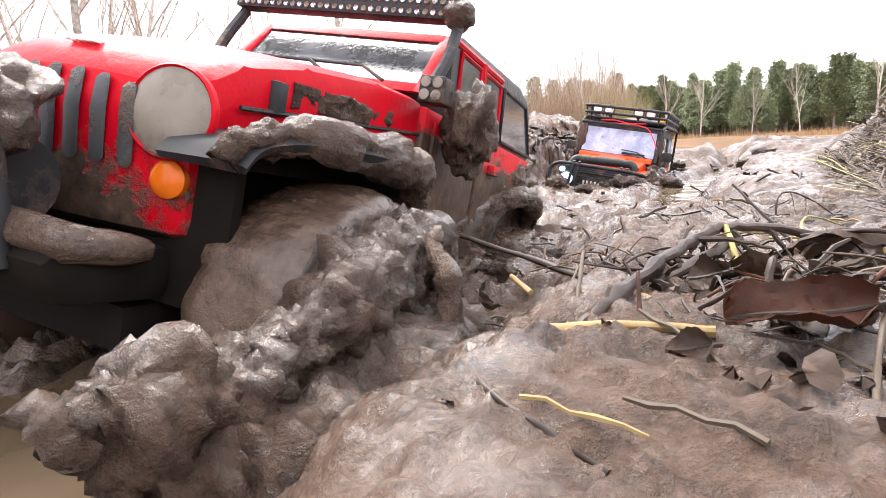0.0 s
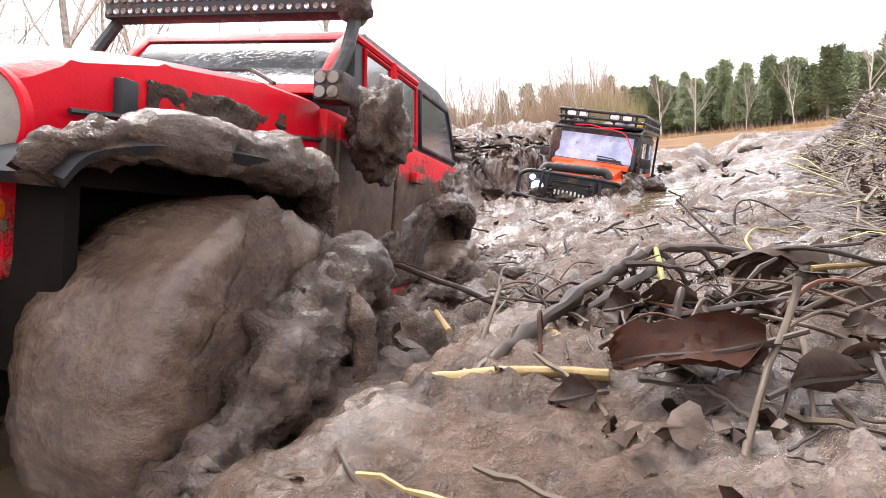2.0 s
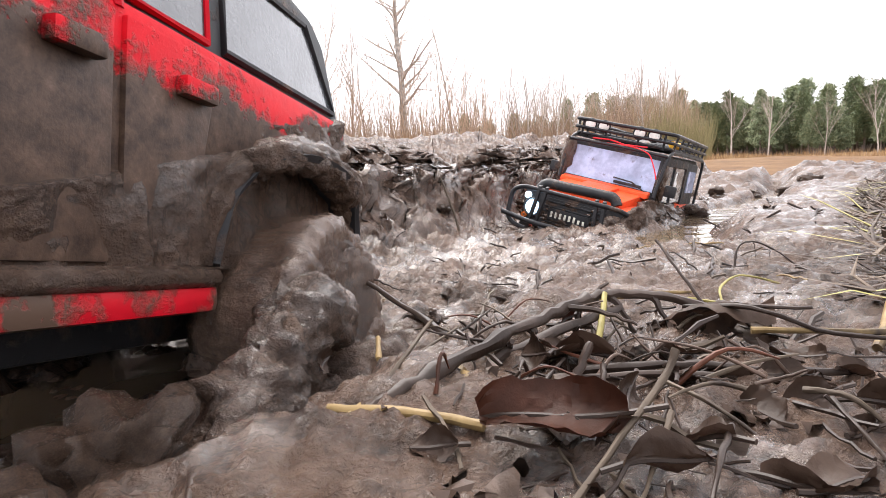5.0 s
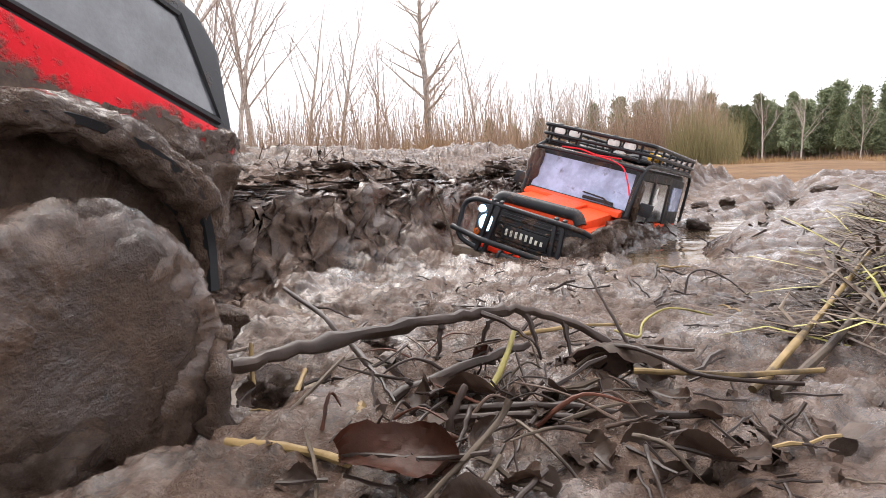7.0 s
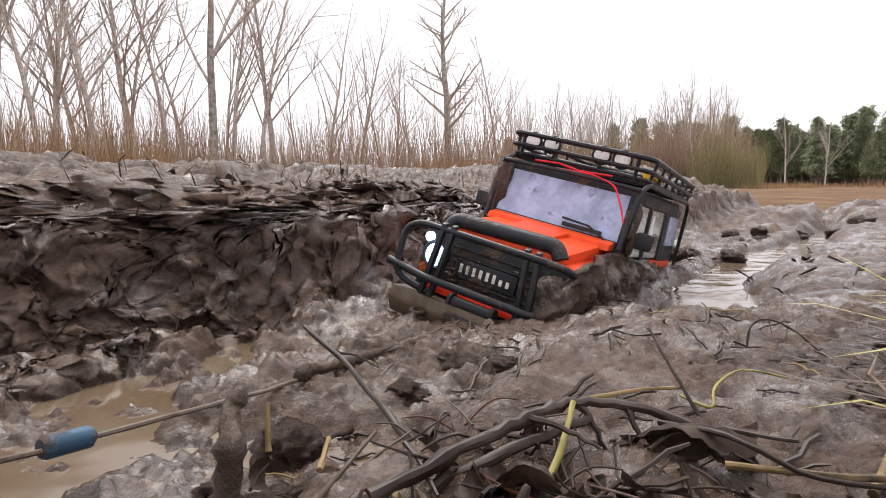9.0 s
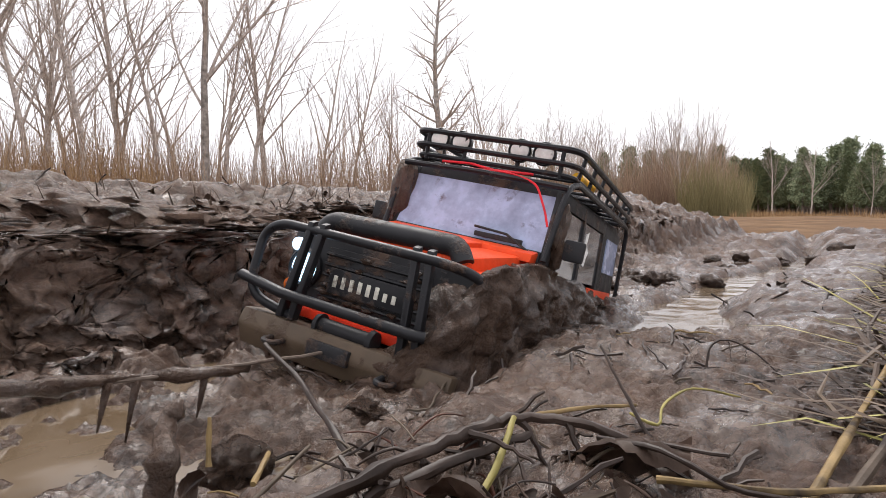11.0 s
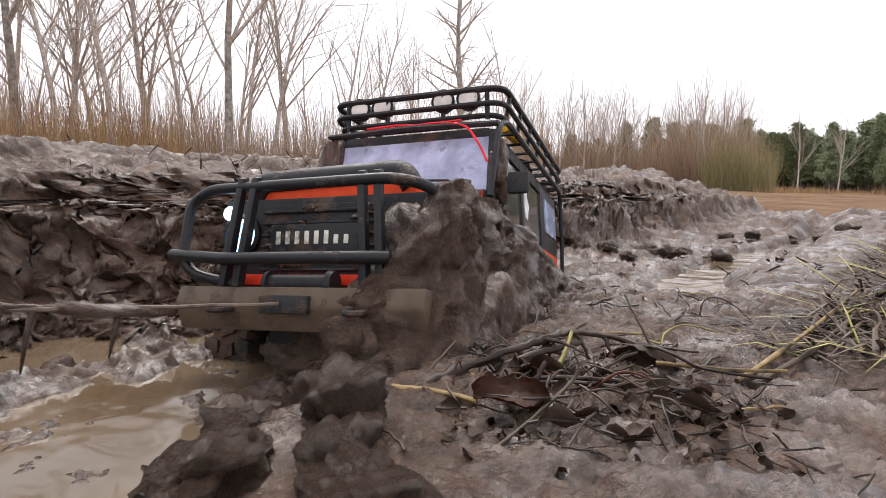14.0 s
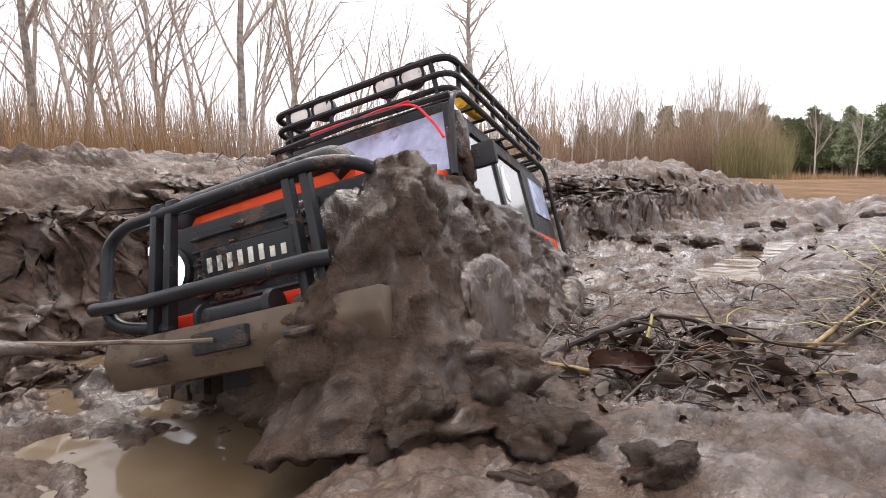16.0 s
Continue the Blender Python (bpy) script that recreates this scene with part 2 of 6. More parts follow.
def ground_material():
    """Churned wet mud nearby, brown earth and dry grass beyond."""
    m = Nodes("churned_mud_ground")
    big, small, fine = m.noise(7, 6), m.noise(48, 8, 0.66), m.noise(230, 6, 0.7)
    # the colour darkens with the relief's hollows, painting shade into the cracks
    tone = m.math("ADD", m.math("MULTIPLY", big, 0.3), m.math("ADD", m.math("MULTIPLY", small, 0.4), m.math("MULTIPLY", fine, 0.3)))
    mud = m.ramp(tone, [(0.38, MUD_DARK), (0.49, MUD_MID), (0.62, MUD_PALE)])
    grass = m.ramp(m.noise(1.3, 8, 0.7), [(0.3, (0.055, 0.033, 0.019)), (0.5, (0.12, 0.068, 0.034)), (0.75, (0.20, 0.125, 0.068))])
    far = m.n.new("ShaderNodeAttribute")
    far.attribute_name = "grass"
    colour = m.mix(far.outputs["Fac"], mud, grass)
    film = m.noise(16, 6, 0.62)
    rough = m.mix(far.outputs["Fac"], m.ramp(film, [(0.36, 0.09), (0.52, 0.24), (0.75, 0.55)]), 0.9)
    grain = m.noise(900, 4, 0.6)
    height = m.math("ADD", m.math("ADD", m.math("MULTIPLY", small, 0.55), m.math("MULTIPLY", fine, 0.50)), m.math("MULTIPLY", grain, 0.20))
    m.bump(height, 0.0075, 1.0)
    m.film(m.math("ADD", m.noise(60, 5, 0.6), m.math("MULTIPLY", m.noise(320, 5, 0.65), 0.5)), 0.0030)
    dry = m.n.new("ShaderNodeAttribute")
    dry.attribute_name = "dry"
    wet = m.mix(far.outputs["Fac"], m.mix(dry.outputs["Fac"], m.ramp(film, [(0.38, 0.90), (0.55, 0.14)]), m.ramp(film, [(0.30, 0.45), (0.45, 0.02)])), 0.0)
    return m.set(base_color=colour, roughness=rough, specular_ior_level=0.12, coat_weight=wet, coat_roughness=0.085, coat_ior=1.5)


def water_material():
    m = Nodes("muddy_water")
    n, big = m.noise(16, 2, 0.4), m.noise(5, 4)
    m.bump(n, 0.006, 0.5)
    return m.set(base_color=m.ramp(big, [(0.35, (0.085, 0.058, 0.034)), (0.65, (0.14, 0.105, 0.072))]), roughness=m.ramp(big, [(0.4, 0.06), (0.7, 0.2)]), specular_ior_level=0.5)


GROUND, WATER = ground_material(), water_material()


# ---- numeric noise for the terrain and the lumps ----
def lattice(ix, iy, iz, seed):
    h = (ix * 374761393 + iy * 668265263 + iz * 2147483647 + seed * 974634777) & 0xFFFFFFFF
    h = ((h ^ (h >> 13)) * 1274126177) & 0xFFFFFFFF
    return ((h ^ (h >> 16)) & 0xFFFF) / 65535.0


def value_noise(p, scale, seed):
    q = np.asarray(p, float) * scale
    i = np.floor(q).astype(np.int64)
    f = q - i
    f = f * f * (3 - 2 * f)
    out = 0.0
    for dx in (0, 1):
        for dy in (0, 1):
            for dz in (0, 1):
                w = (f[:, 0] if dx else 1 - f[:, 0]) * (f[:, 1] if dy else 1 - f[:, 1]) * (f[:, 2] if dz else 1 - f[:, 2])
                out = out + w * lattice(i[:, 0] + dx, i[:, 1] + dy, i[:, 2] + dz, seed)
    return out * 2 - 1


def fbm(p, scale, octaves, seed, gain=0.5):
    out, a = 0.0, 1.0
    for k in range(octaves):
        out = out + a * value_noise(p, scale * 2.03 ** k, seed + k * 17)
        a *= gain
    return out


def ridged(p, scale, octaves, seed):
    out, a = 0.0, 1.0
    for k in range(octaves):
        out = out + a * (1 - 2 * np.abs(value_noise(p, scale * 2.1 ** k, seed + 31 * k)))
        a *= 0.55
    return out


def cells(x, y, scale, seed):
    """Clods: 1 in the middle of a lump, 0 in the cracks between lumps."""
    qx, qy = x * scale, y * scale
    ix, iy = np.floor(qx).astype(np.int64), np.floor(qy).astype(np.int64)
    f1, f2 = np.full(x.shape, 9.0), np.full(x.shape, 9.0)
    zero = np.zeros_like(ix)
    for dx in (-1, 0, 1):
        for dy in (-1, 0, 1):
            cx, cy = ix + dx, iy + dy
            d = np.hypot(cx + lattice(cx, cy, zero, seed) - qx, cy + lattice(cx, cy, zero + 1, seed) - qy)
            f2 = np.minimum(f2, np.maximum(f1, d))
            f1 = np.minimum(f1, d)
    return np.clip((f2 - f1) * 1.6, 0, 1) ** 0.6


def smooth(a, b, v):
    t = np.clip((v - a) / (b - a), 0, 1)
    return t * t * (3 - 2 * t)


# ---- terrain ----
TRACK = [(2.2, 5.6), (1.25, 3.2), (0.80, 2.2), (0.43, 1.5), (0.18, 1.05), (0.04, 0.70), (-0.06, 0.40), (-0.13, 0.18), (-0.28, -0.02), (-0.6, -0.3), (-2.0, -1.2)]


def track_distance(x, y):
    """Distance from the wheel track's middle, positive on its bank side (north-west)."""
    best, side = np.full(x.shape, 1e9), np.zeros(x.shape)
    for (x0, y0), (x1, y1) in zip(TRACK, TRACK[1:]):
        dx, dy = x1 - x0, y1 - y0
        t = np.clip(((x - x0) * dx + (y - y0) * dy) / (dx * dx + dy * dy), 0, 1)
        px, py = x - x0 - t * dx, y - y0 - t * dy
        d = np.hypot(px, py)
        near = d < best
        best = np.where(near, d, best)
        side = np.where(near, np.where(dx * py - dy * px < 0, 1.0, -1.0), side)
    return best * side


def bump_at(x, y, cx, cy, rx, ry, turn=0.0):
    c, s = math.cos(radians(turn)), math.sin(radians(turn))
    u, v = ((x - cx) * c + (y - cy) * s) / rx, (-(x - cx) * s + (y - cy) * c) / ry
    return np.exp(-(u * u + v * v))


def terrain(x, y):
    """Height of the ground at x, y (arrays)."""
    p = np.stack([x, y, np.zeros_like(x)], 1)
    r = np.hypot(x, y)
    near = 1 - smooth(2.5, 9, r)
    wob = fbm(p, 5, 3, 5) * 0.03
    s = track_distance(x, y) + wob * near
    z = np.zeros_like(x)
    # the sunken track, widening to a pool, and its torn bank
    s_bank = s - 0.13 * (1 - smooth(0.42, 0.80, y)) * near
    trench = smooth(-0.17, -0.10, s) * (1 - smooth(0.10, 0.15, s_bank))
    z -= (0.026 + 0.009 * (1 - smooth(0.30, 0.55, y)) + 0.006 * fbm(p, 15, 3, 19)) * trench * near
    step = smooth(0.135, 0.20, s_bank + 0.02 * fbm(p, 16, 3, 9))
    z += near * (0.070 * step + 0.046 * smooth(0.24, 0.55, s_bank))
    z += near * 0.026 * smooth(0.30, 0.35, s_bank + fbm(p, 9, 2, 8) * 0.06)
    z += near * 0.018 * smooth(0.50, 0.56, s_bank + fbm(p, 6, 2, 12) * 0.08)
    # pools
    z -= 0.017 * bump_at(x, y, -0.115, 0.45, 0.055, 0.13, 8) + 0.018 * bump_at(x, y, -0.06, 0.165, 0.075, 0.050)
    # burrow-like pits in the bank
    z -= 0.055 * bump_at(x, y, -0.33, 1.00, 0.050, 0.045) + 0.04 * bump_at(x, y, -0.50, 0.97, 0.08, 0.035)
    # a low ridge of pushed-up mud on the open side
    z += near * 0.005 * np.exp(-((s + 0.175) / 0.030) ** 2) * (1 - smooth(0.35, 0.6, y))
    # the rut in which the left wheels ran
    z -= near * (0.074 + 0.012 * fbm(p, 11, 2, 18)) * np.exp(-((s + 0.212) / 0.052) ** 2) * smooth(0.62, 0.80, y)
    # the debris heap
    d = (x - 0.285) * 0.876 - (y - 0.38) * 0.482
    heap = smooth(0.0, 0.16, d) * smooth(0.40, 0.62, y + 0.25 * d) * (1 - smooth(1.5, 2.6, r))
    z += 0.072 * heap * (1 + 0.5 * fbm(p, 9, 3, 15))
    z += 0.005 * bump_at(x, y, 0.19, 0.27, 0.060, 0.045)
    z += 0.003 * bump_at(x, y, 0.140, 0.190, 0.045, 0.030)
    z += 0.016 * bump_at(x, y, 0.16, 0.03, 0.035, 0.025) + 0.018 * bump_at(x, y, 0.23, 0.05, 0.05, 0.03) + 0.020 * bump_at(x, y, 0.075, 0.075, 0.030, 0.022)
    z += 0.015 * bump_at(x, y, 0.165, 0.120, 0.040, 0.028) + 0.016 * bump_at(x, y, 0.220, 0.165, 0.045, 0.030)
    # churned surface
    rough = 0.17 + 0.80 * smooth(0.09, 0.22, s_bank) * (1 - 0.25 * smooth(0.24, 0.34, s_bank)) + (0.30 + 0.75 * smooth(0.03, 0.12, s)) * trench + 1.2 * heap
    right = smooth(0.18, 0.30, x / np.maximum(y, 0.05))
    far_mud = smooth(1.2, 3, r) * (1 - smooth(4.0, 5.0, r) * right) * (1 - smooth(9, 18, r))
    z += near * rough * (0.0085 * ridged(p, 13, 5, 3) + 0.0060 * fbm(p, 44, 4, 21, 0.6))
    z += near * 0.0042 * (np.abs(fbm(p, 30, 4, 51, 0.55)) - 0.25) * (0.4 + smooth(0.2, 0.45, y))
    z += near * (0.0022 * ridged(p, 34, 4, 35) * smooth(-0.3, 0.35, fbm(p, 6, 2, 36)) + 0.0020 * fbm(p, 75, 3, 37, 0.6) + 0.0014 * fbm(p, 180, 2, 33, 0.7))
    z += far_mud * (0.030 * ridged(p, 3.2, 5, 44) + 0.03 * fbm(p, 1.1, 3, 45))
    # clods with cracks between them, coarse in the bank, fine on the flat
    wx, wy = x + 0.012 * fbm(p, 30, 2, 90), y + 0.012 * fbm(p, 30, 2, 91)
    torn_bank = smooth(0.10, 0.17, s_bank) * (1 - 0.65 * smooth(0.26, 0.42, s_bank))
    patch = smooth(-0.15, 0.35, fbm(p, 7, 3, 92))
    z += near * ((0.0030 + 0.0020 * torn_bank + 0.008 * heap) * cells(wx, wy, 24, 93) * (0.35 + 0.65 * patch) + (0.0019 + 0.0040 * torn_bank) * cells(wx, wy, 62, 94) + 0.0013 * cells(wx, wy, 140, 95))
    z -= near * (0.005 + 0.002 * torn_bank)
    z += far_mud * 0.030 * cells(x + 0.1 * fbm(p, 3, 2, 96), y + 0.1 * fbm(p, 3, 2, 97), 4.5, 98)
    # the wide land: rises to the west, a grass slope to the north-east
    out = smooth(1.2, 14, r)
    z += out * (-0.040 * x * (x < 0) - 0.012 * x * (x > 0)) * np.minimum(1, 40 / np.maximum(r, 1e-3))
    z += 0.014 * np.maximum(0, y - 4) * np.minimum(1, 60 / np.maximum(r, 1e-3))
    z += out * 0.22 * fbm(p, 0.12, 3, 60)
    return z


def graded(lo, hi, step, rate, mid, reach):
    """Even steps from lo to hi, then steps in proportion to the distance, coarser past mid."""
    def outward(start, span):
        at, out = start, []
        while at - start < reach:
            at += step + (rate if at - start < mid else 0.06) * (at - start + span) * 0.999
            out.append(at)
        return np.array(out)
    core = np.arange(lo, hi, step)
    return np.concatenate([-outward(-lo, 0.15)[::-1], core, outward(core[-1], 0.35)])


def build_ground():
    gx, gy = graded(-0.30, 0.40, 0.0022, 0.012, 4.5, 600), graded(0.02, 0.66, 0.0022, 0.0095, 14, 600)
    gy = gy[(gy > 0) | (np.arange(len(gy)) % 3 == 0)]
    xx, yy = np.meshgrid(gx, gy)
    x, y = xx.ravel(), yy.ravel()
    z = terrain(x, y)
    p = np.stack([x, y, z], 1)
    near = 1 - smooth(1.5, 4, np.hypot(x, y))
    s = track_distance(x, y)
    torn = near * smooth(0.08, 0.16, s) * (1 - smooth(0.30, 0.45, s))
    x = x + torn * (0.010 * fbm(p, 42, 3, 71) + 0.006 * ridged(p, 70, 3, 73))
    y = y - torn * (0.013 * fbm(p, 38, 3, 72) + 0.009 * ridged(p, 60, 3, 74))
    e = 0.004
    gx_s, gy_s = (track_distance(x + e, y) - s) / e, (track_distance(x, y + e) - s) / e
    s_bank = s - 0.13 * (1 - smooth(0.42, 0.80, y)) * near
    lip = near * smooth(0.150, 0.225, s_bank) * (1 - smooth(0.23, 0.50, s_bank)) * 0.050
    x, y = x - np.clip(gx_s, -1, 1) * lip, y - np.clip(gy_s, -1, 1) * lip
    nx, ny = len(gx), len(gy)
    i = np.arange(nx * ny).reshape(ny, nx)
    quads = np.stack([i[:-1, :-1], i[:-1, 1:], i[1:, 1:], i[1:, :-1]], -1).reshape(-1, 4)
    me = bpy.data.meshes.new("ground")
    me.vertices.add(nx * ny)
    me.vertices.foreach_set("co", np.stack([x, y, z], 1).astype(np.float32).ravel())
    me.loops.add(quads.size)
    me.loops.foreach_set("vertex_index", quads.ravel().astype(np.int32))
    me.polygons.add(len(quads))
    me.polygons.foreach_set("loop_start", (np.arange(len(quads)) * 4).astype(np.int32))
    me.polygons.foreach_set("use_smooth", np.ones(len(quads), bool))
    me.update()
    me.validate()
    right = smooth(0.18, 0.30, x / np.maximum(y, 0.05))
    grass = smooth(0, 1, (np.hypot(x, y) + 1.2 * fbm(p, 0.5, 3, 80) - 10 + 5.2 * right) / (3 - 2 * right))
    crumbly = np.maximum(smooth(0.17, 0.27, s_bank), smooth(1.3, 2.2, np.hypot(x, y)) * (1 - 0.5 * np.exp(-((s + 0.2) / 0.25) ** 2)))
    dry = me.attributes.new("dry", "FLOAT", "POINT")
    dry.data.foreach_set("value", crumbly.astype(np.float32))
    att = me.attributes.new("grass", "FLOAT", "POINT")
    att.data.foreach_set("value", grass.astype(np.float32))
    me.materials.append(GROUND)
    return tagged(new("ground", me), "churned wet brown mud with dry grass beyond", "ground", kind="structure")


ground = build_ground()


def height_at(x, y):
    return float(terrain(np.array([float(x)]), np.array([float(y)]))[0])


def build_water():
    """The muddy pool in the sunken track."""
    bm = bmesh.new()
    xs, ys = np.linspace(-0.75, 1.6, 60), np.linspace(-0.35, 3.2, 90)
    grid = [[bm.verts.new((x, y, -0.0320)) for x in xs] for y in ys]
    for a, b in zip(grid, grid[1:]):
        for k in range(len(xs) - 1):
            bm.faces.new((a[k], a[k + 1], b[k + 1], b[k]))
    me = bpy.data.meshes.new("water")
    bm.to_mesh(me)
    bm.free()
    me.materials.append(WATER)
    return tagged(new("water", me), "shallow pools of opaque brown water in the wheel track", "water", kind="structure")


build_water()


# ---- mesh helpers ----
def mesh_object(name, bm, material, flat=False):
    me = bpy.data.meshes.new(name)
    bm.normal_update()
    bm.to_mesh(me)
    bm.free()
    if not flat:
        me.polygons.foreach_set("use_smooth", np.ones(len(me.polygons), bool))
        if material not in (MUD, MUD_CAKED, MUD_SLICK):
            me.set_sharp_from_angle(angle=radians(38))
    me.materials.append(material)
    return new(name, me)


def part(name, bm, material, parent, label="", flat=False):
    ob = mesh_object(name, bm, material, flat)
    ob.parent = parent
    return tagged(ob, label)


def thing(name, label, category, group="", kind=""):
    return tagged(new(name), label, category, group, kind)


def add_box(bm, lo, hi, bevel=0.002, shape=None):
    """A bevelled block; shape moves its corners first."""
    vs = [bm.verts.new((x, y, z)) for x in (lo[0], hi[0]) for y in (lo[1], hi[1]) for z in (lo[2], hi[2])]
    if shape:
        for v in vs:
            v.co = shape(v.co)
    faces = [bm.faces.new([vs[i] for i in f]) for f in ((0, 1, 3, 2), (4, 6, 7, 5), (0, 4, 5, 1), (2, 3, 7, 6), (0, 2, 6, 4), (1, 5, 7, 3))]
    if bevel:
        bmesh.ops.bevel(bm, geom=list({e for f in faces for e in f.edges}), offset=bevel, segments=2, profile=0.6, affect="EDGES")
    return bm


def box(lo, hi, bevel=0.002, shape=None):
    return add_box(bmesh.new(), lo, hi, bevel, shape)


def add_prism(bm, outline, y0, y1, bevel=0.002, taper=None):
    """A side outline of (x, z) drawn out from y0 to y1."""
    a = [bm.verts.new((x, y0, z)) for x, z in outline]
    b = [bm.verts.new((x, y1, z)) for x, z in outline]
    if taper:
        for v in a + b:
            v.co = taper(v.co)
    n = len(outline)
    faces = [bm.faces.new(a), bm.faces.new(b[::-1])]
    faces += [bm.faces.new((a[i], b[i], b[(i + 1) % n], a[(i + 1) % n])[::-1]) for i in range(n)]
    bmesh.ops.recalc_face_normals(bm, faces=faces)
    if bevel:
        bmesh.ops.bevel(bm, geom=list({e for f in faces for e in f.edges}), offset=bevel, segments=2, profile=0.6, affect="EDGES", clamp_overlap=True)
    return bm


def prism(outline, y0, y1, bevel=0.002, taper=None):
    return add_prism(bmesh.new(), outline, y0, y1, bevel, taper)


def add_tube(bm, points, radius, sides=8, closed=False, wobble=0.0, seed=0):
    """A tube along points; radius is a number or one for each point."""
    pts = [Vector(p) for p in points]
    n = len(pts)
    radii = [radius] * n if isinstance(radius, (int, float)) else list(radius)
    rng = random.Random(seed)
    rings, side = [], None
    for i, p in enumerate(pts):
        ahead = pts[(i + 1) % n] if closed or i < n - 1 else p
        behind = pts[i - 1] if closed or i > 0 else p
        d = (ahead - behind).normalized() if (ahead - behind).length > 1e-9 else Vector((0, 0, 1))
        if side is None:
            side = d.orthogonal().normalized()
        side = (side - d * side.dot(d))
        side = side.normalized() if side.length > 1e-6 else d.orthogonal().normalized()
        up = d.cross(side)
        rings.append([bm.verts.new(p + (side * math.cos(a) + up * math.sin(a)) * radii[i] * (1 + wobble * rng.uniform(-1, 1))) for a in (2 * math.pi * k / sides for k in range(sides))])
    for i in range(n if closed else n - 1):
        a, b = rings[i], rings[(i + 1) % n]
        for k in range(sides):
            bm.faces.new((a[k], a[(k + 1) % sides], b[(k + 1) % sides], b[k]))
    if not closed:
        bm.faces.new(rings[0][::-1])
        bm.faces.new(rings[-1])
    return bm


def tube(points, radius, sides=8, closed=False, wobble=0.0, seed=0):
    return add_tube(bmesh.new(), points, radius, sides, closed, wobble, seed)


def rounded(points, radius, steps=4):
    """A polyline with its inner corners rounded."""
    out = [Vector(points[0])]
    for a, b, c in zip(points, points[1:], points[2:]):
        a, b, c = Vector(a), Vector(b), Vector(c)
        r = min(radius, (a - b).length / 2, (c - b).length / 2)
        p, q = b + (a - b).normalized() * r, b + (c - b).normalized() * r
        out += [p.lerp(b, t).lerp(b.lerp(q, t), t) for t in (k / steps for k in range(steps + 1))]
    return out + [Vector(points[-1])]


def add_disc(bm, centre, axis, profile, sides=24):
    """A turned body: profile of (along axis, radius)."""
    c, d = Vector(centre), Vector(axis).normalized()
    u = d.orthogonal().normalized()
    v = d.cross(u)
    rings = [[bm.verts.new(c + d * h + (u * math.cos(a) + v * math.sin(a)) * max(r, 1e-5)) for a in (2 * math.pi * k / sides for k in range(sides))] for h, r in profile]
    for a, b in zip(rings, rings[1:]):
        for k in range(sides):
            bm.faces.new((a[k], a[(k + 1) % sides], b[(k + 1) % sides], b[k]))
    bm.faces.new(rings[0][::-1])
    bm.faces.new(rings[-1])
    return bm


def disc(centre, axis, profile, sides=24):
    return add_disc(bmesh.new(), centre, axis, profile, sides)


def roughen(bm, amount, scale, seed, octaves=4, fine=0.25):
    """Push the surface in and out like slumped mud."""
    bm.normal_update()
    verts = list(bm.verts)
    p = np.array([v.co[:] for v in verts])
    d = fbm(p, scale, octaves, seed, 0.5) * amount + ridged(p, scale * 2.7, 2, seed + 5) * amount * fine * 0.5
    for v, k in zip(verts, d):
        v.co += v.normal * float(k)
    return bm


def lump(centre, size, seed, amount=0.35, detail=4, turn=0.0, bm=None):
    """A slumped clod of mud."""
    one = bmesh.new()
    bmesh.ops.create_icosphere(one, subdivisions=detail, radius=1.0)
    roughen(one, amount, 1.5, seed, 5, 0.30)
    bmesh.ops.transform(one, matrix=Matrix.Translation(centre) @ Matrix.Rotation(radians(turn), 4, "Z") @ Matrix.Diagonal((*size, 1)), verts=one.verts)
    if bm is None:
        return one
    me = bpy.data.meshes.new("scratch")
    one.to_mesh(me)
    one.free()
    bm.from_mesh(me)
    bpy.data.meshes.remove(me)
    return bm


def mud_sheet(path, bottom, tops, rows, cols, amount, scale, seed, skirt=0.0, holes=(), thick=0.006):
    """A sheet of slumped mud that wraps along path (x, y, outward x, outward y), from the height bottom to tops."""
    bm = bmesh.new()
    pts = np.array(path, float)
    run = np.concatenate([[0], np.cumsum(np.hypot(np.diff(pts[:, 0]), np.diff(pts[:, 1])))])
    us = np.linspace(0, run[-1], cols)
    px, py, ox, oy = (np.interp(us, run, pts[:, k]) for k in range(4))
    top = np.interp(us, run, np.array(tops, float))
    base = np.zeros((rows, cols, 3))
    for i, v in enumerate(np.linspace(0, 1, rows)):
        z = bottom + (top - bottom) * v
        out = skirt * (1 - v) ** 2.2 - 0.012 * smooth(0.86, 1.0, v)
        base[i] = np.stack([px + ox * out, py + oy * out, z], 1)
    flat = base.reshape(-1, 3)
    d = amount * (fbm(flat, scale, 5, seed, 0.55) + 0.5 * ridged(flat, scale * 1.8, 3, seed + 9))
    normal = np.stack([np.tile(ox, rows), np.tile(oy, rows), np.zeros(rows * cols)], 1)
    sag = 0.4 * amount * fbm(flat, scale * 1.3, 3, seed + 40)
    flat = flat + normal * d[:, None]
    flat[:, 2] += sag
    vs = [bm.verts.new(p) for p in flat]
    for i in range(rows - 1):
        for j in range(cols - 1):
            c = flat[i * cols + j]
            if any((c[0] - hx) ** 2 / ha ** 2 + (c[2] - hz) ** 2 / hb ** 2 < 1 for hx, hz, ha, hb in holes):
                continue
            bm.faces.new((vs[i * cols + j], vs[i * cols + j + 1], vs[(i + 1) * cols + j + 1], vs[(i + 1) * cols + j]))
    bmesh.ops.delete(bm, geom=[v for v in bm.verts if not v.link_faces], context="VERTS")
    bmesh.ops.recalc_face_normals(bm, faces=bm.faces[:])
    bmesh.ops.solidify(bm, geom=bm.faces[:], thickness=thick)
    return bm


